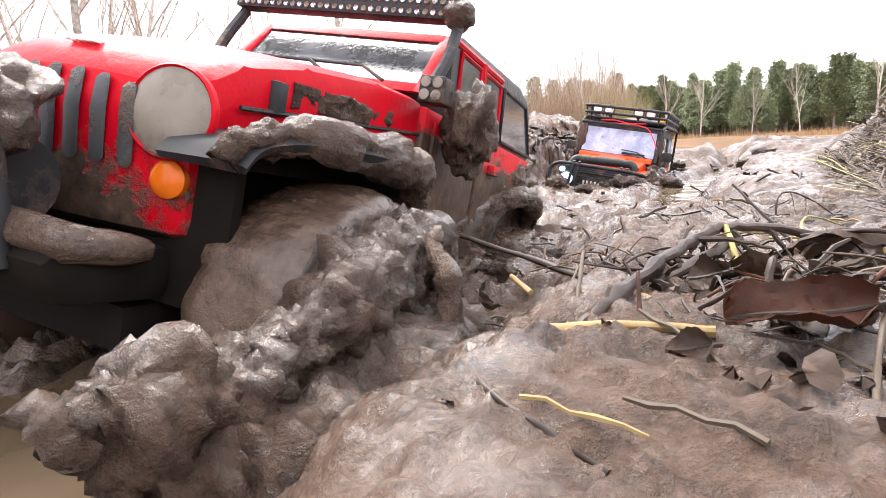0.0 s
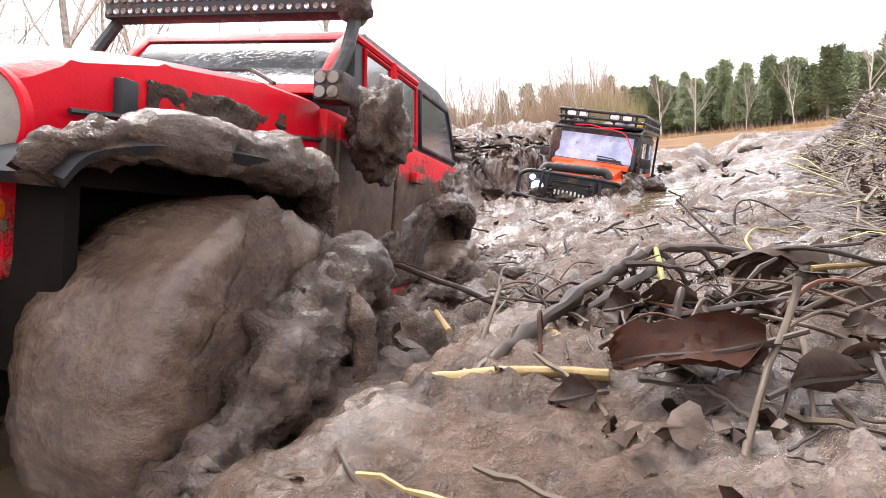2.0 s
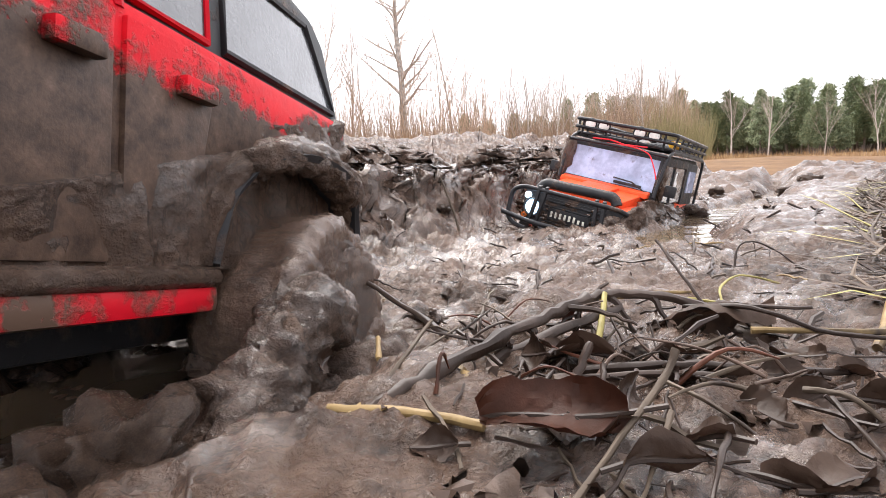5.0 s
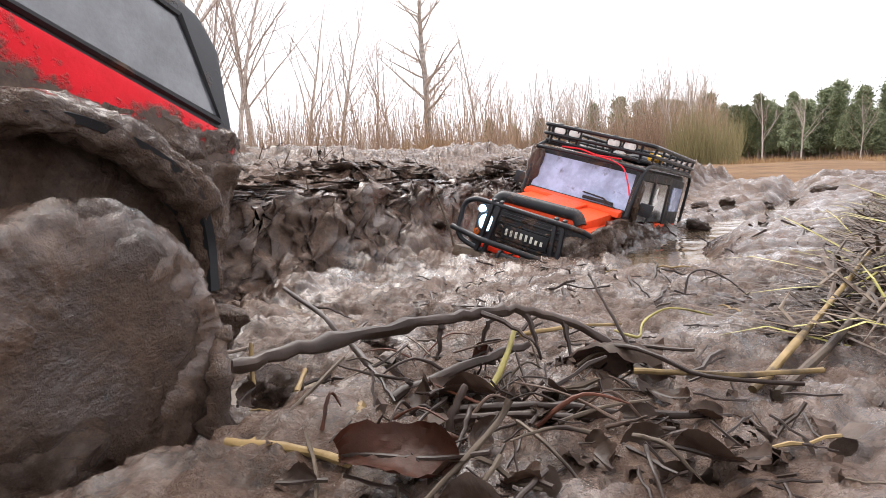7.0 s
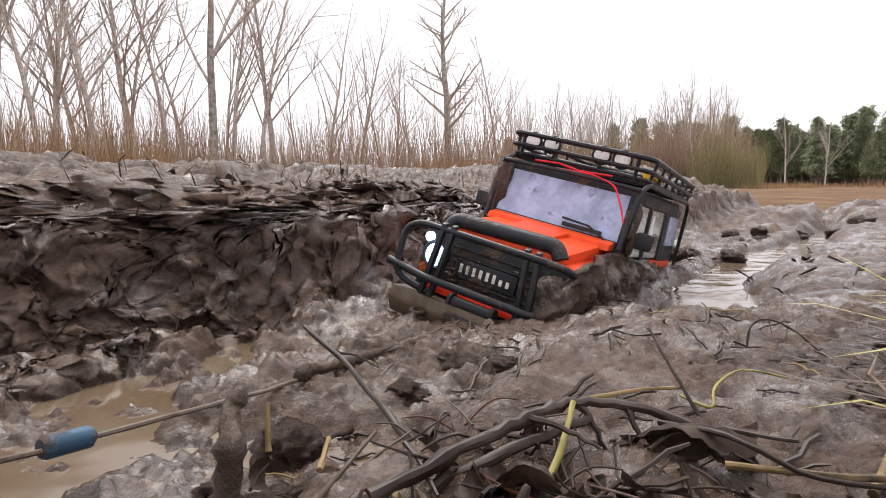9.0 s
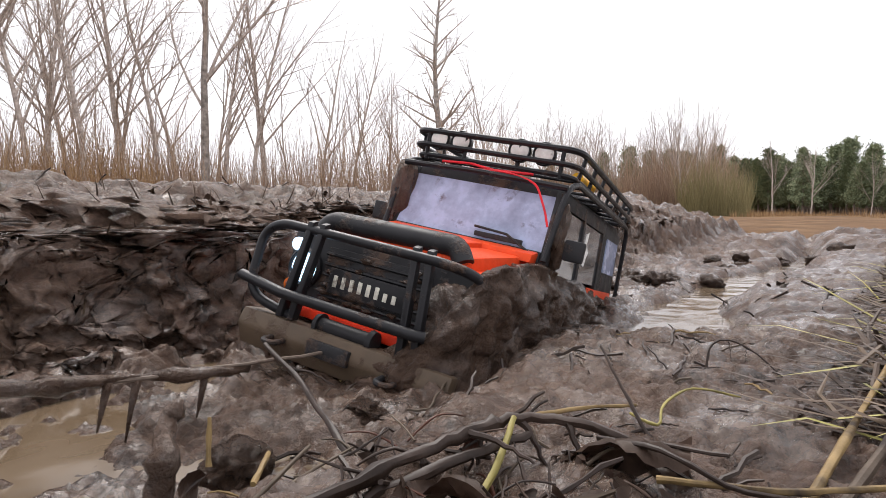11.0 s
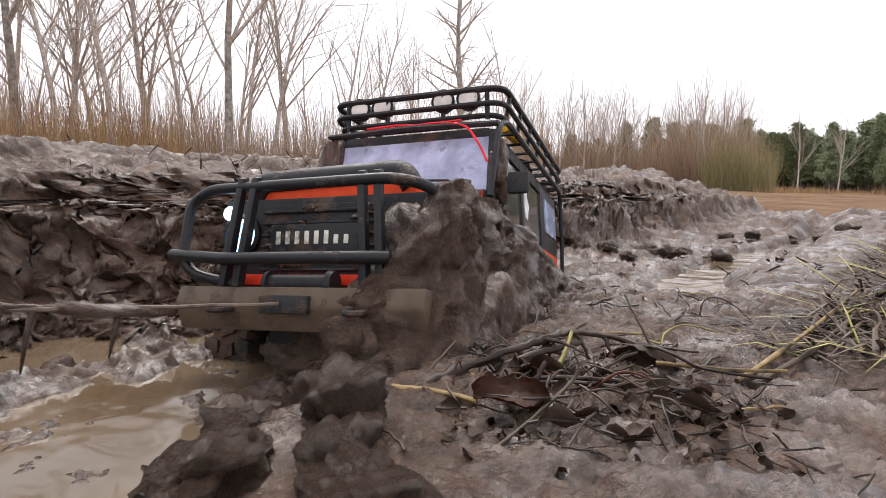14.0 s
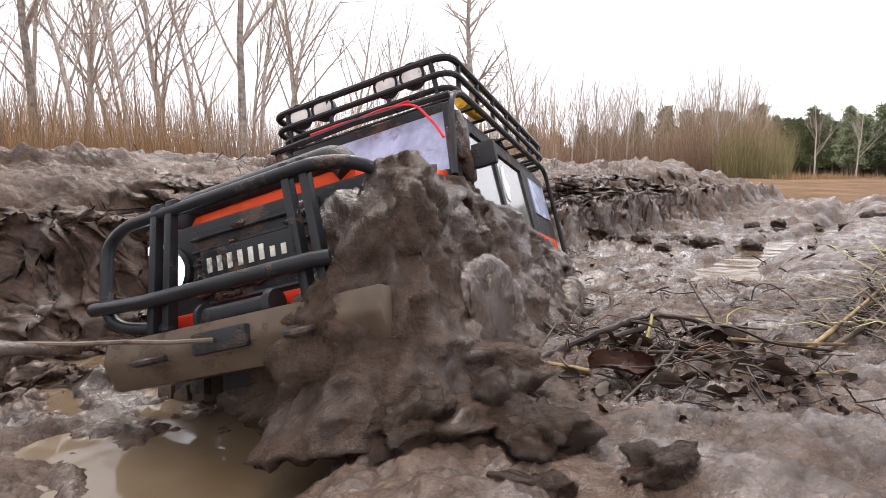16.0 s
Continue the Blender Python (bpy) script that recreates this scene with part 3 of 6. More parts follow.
def slump(points, radii, seed, amount=0.3, sides=26, stretch=10):
    """A rolled wave of mud along points."""
    pts, rad = [], []
    for (a, ra), (b, rb) in zip(zip(points, radii), zip(points[1:], radii[1:])):
        for k in range(stretch):
            t = k / stretch
            pts.append(Vector(a).lerp(Vector(b), t))
            t = t * t * (3 - 2 * t)
            rad.append(ra + (rb - ra) * t)
    pts, rad = pts + [Vector(points[-1])], rad + [radii[-1]]
    bm = tube(pts, rad, sides)
    roughen(bm, amount * max(radii), 1.1 / max(radii), seed, 5, 0.6)
    return bm


# ---- the model cars: x ahead, y to their left, z up from the ground between the axles ----
def wheel(parent, centre, radius, width, material, side, coat=0.0, seed=0):
    """Rim, knobbly tyre and, on a clogged one, the mud in it. Built about its own hub."""
    hub = new("wheel")
    hub.parent = parent
    w = width / 2
    bm = disc((0, -w, 0), (0, 1, 0), [(0.0, radius * 0.55), (0.0, radius * 0.80), (w * 0.25, radius * 0.93), (w, radius * 0.95), (w * 1.75, radius * 0.93), (2 * w, radius * 0.80), (2 * w, radius * 0.55)], 40)
    tyre = part("tyre", bm, material, hub, "knobbly black tyre clogged with mud" if coat else "knobbly black rubber tyre")
    count = 20
    for row, y0 in enumerate(() if coat else (-w * 0.97, -w * 0.30, w * 0.38)):
        skew = 0.25 if row != 1 else -0.35
        block = box((-radius * 0.09, y0, radius * 0.88), (radius * 0.09, y0 + w * 0.59, radius), 0.0012, lambda co: Vector((co.x + (co.y - y0) * skew, co.y, co.z)))
        first = part("tread_block", block, material, hub)
        for k in range(count):
            ob = first if k == 0 else new("tread_block", first.data)
            ob.parent = hub
            ob.matrix_basis = Matrix.Rotation(2 * math.pi * (k + 0.5 * (row % 2)) / count, 4, "Y")
    rim = disc((0, -w * 0.75, 0), (0, 1, 0), [(0, radius * 0.2), (0, radius * 0.56), (w * 1.5, radius * 0.56), (w * 1.5, radius * 0.2), (w * 1.3, radius * 0.15), (w * 1.3, 0.001)], 24)
    part("rim", rim, BLACK, hub)
    if coat:
        c = disc((0, side * w * 0.45, 0), (0, side, 0), [(-w * 1.5, radius * 0.5), (-w * 1.5, radius * 0.98), (-w * 0.7, radius * 1.01), (0, radius * 1.02), (w * 0.40, radius * 1.00), (w * 0.58, radius * 0.93), (w * 0.62, radius * 0.75), (w * 0.58, radius * 0.5), (w * 0.56, radius * 0.25), (w * 0.57, 0.002)], 90)
        bmesh.ops.subdivide_edges(c, edges=c.edges[:], cuts=2, use_grid_fill=True)
        roughen(c, coat, 30, seed + 3, 5, 0.3)
        roughen(c, coat * 0.28, 105, seed + 4, 4, 0.9)
        part("mud_cake", c, MUD_SLICK, hub, "thick wet mud packed round the wheel")
        part("hub_mud", lump((0, side * w * 0.98, 0), (radius * 0.80, w * 0.22, radius * 0.80), seed + 90, 0.30, 5), MUD_CAKED, hub, "lumpy mud packed over the hub")
    hub.matrix_basis = pose(*centre)
    return hub


def arch_points(cx, cz, radius, a0, a1, count, y, flat=1.0):
    return [(cx + radius * math.cos(radians(a)), y, cz + radius * flat * math.sin(radians(a))) for a in np.linspace(a0, a1, count)]


def flare(parent, cx, cz, y, radius, seed, points=None):
    """A fender flare as a broad lip over the wheel, with mud on it."""
    pts = [(p.x, 0, p.z) for p in rounded(points or arch_points(cx, cz, radius, 15, 165, 15, 0), 0.016, 5)]
    lo, hi = min(p[0] for p in pts), max(p[0] for p in pts)
    width_at = lambda x: y * (1 - 0.17 * smooth(0.62, 1.0, (x - lo) / (hi - lo)) - 0.08 * smooth(0.75, 1.0, (hi - x) / (hi - lo)))
    bm = bmesh.new()
    rows = []
    for x, _, z in pts:
        out = Vector((x - cx, 0, z - cz)).normalized()
        yw = width_at(x)
        sec = [(yw - 0.040 * math.copysign(1, y), 0.001), (yw - 0.004 * math.copysign(1, y), 0.002), (yw, 0.000), (yw - 0.002 * math.copysign(1, y), -0.003), (yw - 0.040 * math.copysign(1, y), -0.002)]
        rows.append([bm.verts.new(Vector((x, yy, z)) + out * h) for yy, h in sec])
    for a, b in zip(rows, rows[1:]):
        for k in range(5):
            bm.faces.new((a[k], a[(k + 1) % 5], b[(k + 1) % 5], b[k]))
    bm.faces.new(rows[0])
    bm.faces.new(rows[-1][::-1])
    bmesh.ops.recalc_face_normals(bm, faces=bm.faces[:])
    ob = part("fender_flare", bm, BLACK, parent, "black plastic flare under wet mud")
    way = [Vector((x, float(width_at(x)) - 0.009 * math.copysign(1, y), z)) + Vector((x - cx, 0, z - cz)).normalized() * 0.001 for x, _, z in pts]
    mud = tube(way, [0.0088 * (0.66 + 0.34 * math.sin(math.pi * k / (len(way) - 1))) for k in range(len(way))], 22)
    bmesh.ops.subdivide_edges(mud, edges=mud.edges[:], cuts=1, use_grid_fill=True)
    roughen(mud, 0.0036, 70, seed, 5, 0.8)
    m = part("mud_coat", mud, MUD_CAKED, ob, "lumpy wet mud lying on the flare")
    return ob


def red_car():
    car = thing("model_car", "red model off-road car caked with wet brown mud", "model car", "model cars")
    narrow = lambda co: Vector((co.x, co.y * (1 - 0.20 * max(0, (co.x - 0.05) / 0.165)) , co.z))
    lean = lambda co: Vector((co.x, co.y * (1 - 0.9 * max(0, co.z - 0.19)), co.z))
    # tub with its wheel openings
    tub = [(0.055, 0.085), (0.055, 0.195), (-0.235, 0.192), (-0.237, 0.10), (-0.215, 0.10), (-0.205, 0.13), (-0.18, 0.15), (-0.135, 0.15), (-0.108, 0.13), (-0.096, 0.085)]
    part("body", prism(tub, -0.083, 0.083, 0.004), RED_MUDDY, car, "glossy red body side smeared with mud")
    part("sill", box((-0.096, 0.062, 0.080), (0.075, 0.092, 0.092), 0.004), RED_SILL, car, "red sill with a grey muddy edge")
    part("sill_guard", tube([(-0.094, 0.090, 0.0945), (0.075, 0.090, 0.0945)], 0.0045, 10), MUD_CAKED, car, "grey sill edge filmed with mud")
    for s in (1, -1):
        for x0, x1 in ((0.044, -0.045), (-0.05, -0.102)):
            door = prism([(x0, 0.10), (x0, 0.188), (x1, 0.188), (x1 + (0.012 if x1 < -0.09 else 0), 0.13), (x1 + (0.02 if x1 < -0.09 else 0), 0.10)], s * 0.0815, s * 0.0855, 0.0015)
            d = part("door", door, RED_MUDDY, car)
            part("door_handle", box((x1 + 0.008, s * 0.0855 if s > 0 else -0.0915, 0.166), (x1 + 0.028, s * 0.0915 if s > 0 else -0.0855, 0.174), 0.0015), RED_MUDDY, d)
    # bonnet, wings and grille
    bonnet = [(0.050, 0.11), (0.050, 0.2045), (0.10, 0.2035), (0.16, 0.196), (0.200, 0.187), (0.217, 0.177), (0.223, 0.163), (0.220, 0.112), (0.204, 0.108), (0.203, 0.152), (0.096, 0.152), (0.088, 0.11)]
    nose = lambda y: -2.4 * y * y
    shell = prism(bonnet, -0.079, 0.079, 0.008, narrow)
    for cut in (-0.055, -0.04, -0.02, 0.0, 0.02, 0.04, 0.055):
        bmesh.ops.bisect_plane(shell, geom=shell.verts[:] + shell.edges[:] + shell.faces[:], plane_co=(0, cut, 0), plane_no=(0, 1, 0))
    for v in shell.verts:
        v.co.x += nose(v.co.y) * max(0.0, min(1.0, (v.co.x - 0.12) / 0.09))
        if v.co.z > 0.16:
            v.co.z -= 1.1 * v.co.y * v.co.y
    hood = part("bonnet", shell, RED, car, "red bonnet with rain and splashes of mud")
    part("bonnet_seam", tube([(0.052, 0.0795, 0.178), (0.12, 0.0725, 0.172), (0.195, 0.0668, 0.165)], 0.0011, 6), BLACK, hood)
    for s in (1, -1):
        part("bonnet_catch", box((0.170, s * 0.0655 - 0.004, 0.166), (0.178, s * 0.0655 + 0.004, 0.180), 0.0015), BLACK, hood)
    for k in range(7):
        y = (k - 3) * 0.0125
        top = 0.172 - 0.0004 * (k - 3) ** 2
        slot = bmesh.new()
        add_tube(slot, [(0.2212, y, top - 0.002), (0.2212, y, top - 0.004), (0.2203, y, 0.155), (0.2185, y, 0.137), (0.2185, y, 0.135)], [0.0018, 0.0036, 0.0042, 0.0038, 0.002], 12)
        for v in slot.verts:
            v.co.x = 0.2239 - (0.163 - v.co.z) * (0.059 if v.co.z < 0.163 else -0.43) + (v.co.x - 0.2203) * 0.15 + nose(y)
        part("grille_slot", slot, GREY_TOP, car, "dark mesh slot in the grille")
    for s in (1, -1):
        lamp = part("headlight", disc((0.2200 + nose(0.0535), s * 0.0535, 0.158), (1, s * 0.2, 0.04), [(0, 0.0178), (0.0030, 0.0178), (0.0040, 0.0170), (0.0030, 0.0160)], 32), RED, car)
        part("lens", disc((0.2231 + nose(0.0535), s * 0.0541, 0.1581), (1, s * 0.2, 0.04), [(0, 0.0164), (0.0015, 0.0135), (0.0026, 0.007), (0.0030, 0.001)], 28), LAMP_DULL, lamp, "round lamp lens filmed with dry mud")
        part("turn_signal", disc((0.2185 + nose(0.0545), s * 0.0545, 0.1335), (1, s * 0.2, 0), [(0, 0.0072), (0.0035, 0.0072), (0.005, 0.005), (0.0055, 0.001)], 20), AMBER, car, "round amber turn signal")
    badge = bmesh.new()
    for k, (w, h) in enumerate(((0.002, 0.006), (0.003, 0.004), (0.003, 0.004), (0.003, 0.0045))):
        add_box(badge, (0.2085, -0.0075 + k * 0.0041, 0.1805), (0.2145, -0.0075 + k * 0.0041 + w, 0.1808 + h * 0.4), 0.0004)
    part("badge", badge, WHITE_MARK, hood, "small white mark")
    # windscreen and roof
    frame_bm = bmesh.new()
    a, b = Vector((0.050, 0, 0.203)), Vector((0.012, 0, 0.248))
    for y0, y1 in ((-0.080, -0.070), (0.070, 0.080)):
        add_prism(frame_bm, [(a.x + 0.003, a.z), (b.x + 0.003, b.z), (b.x - 0.004, b.z), (a.x - 0.004, a.z)], y0, y1, 0.0015, lean)
    for p, q in ((0.0, 0.14), (0.86, 1.0)):
        c, d = a.lerp(b, p), a.lerp(b, q)
        add_prism(frame_bm, [(c.x + 0.003, c.z), (d.x + 0.003, d.z), (d.x - 0.004, d.z), (c.x - 0.004, c.z)], -0.0705, 0.0705, 0.001)
    screen = part("windscreen", frame_bm, RED, car, "red windscreen frame with rain-wet dark glass")
    c, d = a.lerp(b, 0.10), a.lerp(b, 0.90)
    part("glass", prism([(c.x + 0.0012, c.z), (d.x + 0.0012, d.z), (d.x - 0.001, d.z), (c.x - 0.001, c.z)], -0.073, 0.073, 0.0, lean), GLASS_DIRTY, screen, "dark windscreen glass covered with raindrops")
    for s in (1, -1):
        wp = [(0.056, s * 0.02 + 0.03, 0.207), (0.048, s * 0.02 + 0.01, 0.2165), (0.046, s * 0.02 - 0.03, 0.217)]
        part("wiper", tube(wp, 0.0012, 6), BLACK, screen)
    top = [(0.014, 0.192), (0.010, 0.247), (-0.005, 0.2535), (-0.17, 0.256), (-0.203, 0.250), (-0.218, 0.238), (-0.236, 0.190)]
    part("hardtop", prism(top, -0.079, 0.079, 0.004, lean), GREY_TOP, car, "charcoal hardtop roof splashed with mud")
    for s in (1, -1):
        for outline, mat in ((((0.000, 0.197), (0.000, 0.241), (-0.044, 0.241), (-0.044, 0.197)), GLASS_DIRTY), (((-0.054, 0.197), (-0.054, 0.241), (-0.100, 0.241), (-0.100, 0.197)), GLASS_DIRTY), (((-0.112, 0.197), (-0.112, 0.241), (-0.190, 0.241), (-0.222, 0.197)), GLASS_DIRTY)):
            cx = sum(o[0] for o in outline) / 4
            pane = prism(outline, s * 0.0785, s * 0.0802, 0.0, lean)
            w = part("side_window", pane, mat, car, "dark side window smeared with mud")
            ring = [(x, s * 0.0800 * (1 - 0.9 * max(0, z - 0.19)), z) for x, z in outline]
            part("window_frame", tube(ring, 0.0022, 6, True), RED if cx > -0.11 else BLACK, w)
        part("pillar", tube([(-0.0485, s * 0.0815, 0.19), (-0.0485, s * 0.0765, 0.246)], 0.0028, 8), RED, car)
        part("roof_rail", tube([(0.012, s * 0.0745, 0.246), (-0.105, s * 0.0745, 0.2465)], 0.003, 8), RED, car)
        bracket = tube(rounded([(0.060, s * 0.082, 0.200), (0.045, s * 0.086, 0.225), (0.030, s * 0.083, 0.250)], 0.01), 0.0038, 8)
        br = part("light_bracket", bracket, BLACK, car)
        cube = part("cube_light", box((0.062, s * 0.093 - 0.008, 0.194), (0.078, s * 0.093 + 0.008, 0.209), 0.002), BLACK, car, "small black cube light")
        for i in (0, 1):
            for j in (0, 1):
                part("lens", disc((0.0782, s * 0.093 - 0.0035 + 0.007 * i, 0.198 + 0.007 * j), (1, 0, 0), [(0, 0.0029), (0.001, 0.003), (0.0012, 0.0005)], 12), LAMP_DULL, cube)
        mirror = lump((0.036, s * 0.106, 0.187), (0.019, 0.016, 0.023), 11 + s, 0.42, 5)
        part("mirror", mirror, MUD_CAKED, car, "door mirror buried in a ball of mud")
    bar = part("light_bar", box((0.022, -0.087, 0.2515), (0.037, 0.083, 0.2655), 0.002), BLACK, car, "long black light bar with rows of small lamps")
    for r in (0, 1):
        for k in range(30):
            y = -0.0825 + k * 0.161 / 29
            part("lamp_cell", disc((0.0372, y, 0.2550 + 0.0068 * r), (1, 0, 0), [(0, 0.0021), (0.0009, 0.0017), (0.0002, 0.0006)], 8), STEEL if k % 2 else LAMP_DULL, bar)
    part("mud_clot", lump((0.03, 0.082, 0.256), (0.010, 0.010, 0.009), 5, 0.35, 3), MUD_CAKED, car)
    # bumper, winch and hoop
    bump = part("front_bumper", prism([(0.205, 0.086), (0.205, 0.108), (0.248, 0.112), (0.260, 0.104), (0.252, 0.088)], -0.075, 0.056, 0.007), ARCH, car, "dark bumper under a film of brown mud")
    lip = tube([(0.250, -0.074, 0.110), (0.252, -0.02, 0.1125), (0.250, 0.056, 0.110), (0.225, 0.060, 0.108)], [0.004, 0.006, 0.0065, 0.005], 16)
    bmesh.ops.subdivide_edges(lip, edges=lip.edges[:], cuts=3, use_grid_fill=True)
    part("mud_coat", roughen(lip, 0.002, 90, 33), MUD_CAKED, bump, "mud lying on the bumper's top edge")
    part("winch", disc((0.245, -0.02, 0.125), (0, 1, 0), [(0, 0.016), (0.04, 0.016)], 18), BLACK, bump)
    part("hoop", tube(rounded([(0.255, -0.05, 0.10), (0.262, -0.045, 0.155), (0.258, 0.0, 0.168), (0.262, 0.022, 0.155), (0.258, 0.034, 0.098)], 0.02), 0.0062, 10), BLACK, bump)
    clod = lump((0.250, 0.006, 0.150), (0.016, 0.026, 0.016), 31, 0.35, 4)
    part("mud_clot", clod, MUD_CAKED, bump, "dark clod of mud on the bumper hoop")
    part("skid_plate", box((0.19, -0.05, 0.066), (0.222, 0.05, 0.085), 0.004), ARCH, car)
    part("chassis", box((-0.23, -0.045, 0.062), (0.20, 0.045, 0.092), 0.004), BLACK, car)
    for x in (0.157, -0.157):
        part("axle", tube([(x, -0.085, 0.080), (x, 0.085, 0.080)], 0.010, 10), BLACK, car)
    for s in (1, -1):
        flare(car, 0.157, 0.075, s * 0.116, 0.070, 40 + s, [(0.222, 0, 0.143), (0.216, 0, 0.1505), (0.202, 0, 0.1550), (0.170, 0, 0.1565), (0.13, 0, 0.1555), (0.105, 0, 0.151), (0.091, 0, 0.139), (0.087, 0, 0.122)])
        flare(car, -0.157, 0.075, s * 0.112, 0.068, 50 + s, [(-0.094, 0, 0.10), (-0.104, 0, 0.135), (-0.125, 0, 0.152), (-0.16, 0, 0.155), (-0.192, 0, 0.148), (-0.212, 0, 0.128), (-0.219, 0, 0.105)])
    # arch linings, coloured near-black so that the openings look deep in shade
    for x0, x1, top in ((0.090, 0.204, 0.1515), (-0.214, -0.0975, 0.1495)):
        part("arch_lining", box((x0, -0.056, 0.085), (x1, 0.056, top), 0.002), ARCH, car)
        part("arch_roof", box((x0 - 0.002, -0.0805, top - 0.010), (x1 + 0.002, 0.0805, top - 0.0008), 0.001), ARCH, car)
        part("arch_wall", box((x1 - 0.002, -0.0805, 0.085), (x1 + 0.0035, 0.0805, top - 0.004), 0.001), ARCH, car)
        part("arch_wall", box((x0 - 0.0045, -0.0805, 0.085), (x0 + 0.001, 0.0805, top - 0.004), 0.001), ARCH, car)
    spare = wheel(car, (-0.252, 0.0, 0.155), 0.047, 0.030, RUBBER, 1, 0.0, 9)
    spare.name = "spare_wheel"
    spare.matrix_basis = pose(-0.252, 0, 0.155, 0, 0, 90)
    tow = part("tow_hitch", tube([(-0.235, 0.02, 0.075), (-0.262, 0.02, 0.073)], 0.006, 10), STEEL, car, "steel hitch with a shackle")
    part("shackle", tube(rounded([(-0.262, 0.012, 0.073), (-0.276, 0.012, 0.073), (-0.276, 0.028, 0.073), (-0.262, 0.028, 0.073)], 0.007), 0.0022, 8), STEEL, tow)
    rear = lump((-0.240, 0.0, 0.092), (0.022, 0.084, 0.020), 63, 0.3, 5)
    part("rear_bumper", rear, MUD_CAKED, car)
    wheels = [wheel(car, (sx * 0.157, sy * 0.096, 0.076 if sx > 0 else 0.068), 0.060 if sx > 0 else 0.055, 0.046, RUBBER, sy, (0.0028 if sx > 0 else 0.0045) if sy > 0 else 0.0, 20 + i) for i, (sx, sy) in enumerate(((1, 1), (1, -1), (-1, 1), (-1, -1)))]
    # mud on its flank
    flank = mud_sheet([(-0.232, 0.0845, 0, 1), (-0.09, 0.0850, 0, 1), (0.045, 0.0845, 0, 1)], 0.098, [0.184, 0.150, 0.106], 46, 130, 0.0030, 34, 66)
    part("mud_splash", flank, MUD_CAKED, car, "patches of thick mud on the red flank")
    splash = mud_sheet([(0.085, 0.0750, 0.12, 1), (0.165, 0.0685, 0.12, 1)], 0.172, [0.186, 0.184], 14, 70, 0.0030, 60, 68)
    part("mud_splash", splash, MUD_CAKED, car, "splash of mud on the bonnet's edge")
    crust = mud_sheet([(-0.238, 0.0805, 0, 1), (-0.13, 0.0835, 0, 1)], 0.150, [0.200, 0.170], 30, 90, 0.0040, 50, 67)
    part("mud_splash", crust, MUD_CAKED, car, "thick mud up the rear quarter")
    for k, z in enumerate((0.150, 0.128)):
        part("tail_light", box((-0.2405, 0.052, z - 0.009), (-0.2365, 0.072, z + 0.009), 0.0015), RED, car, "red tail light filmed with mud")
    return car, wheels


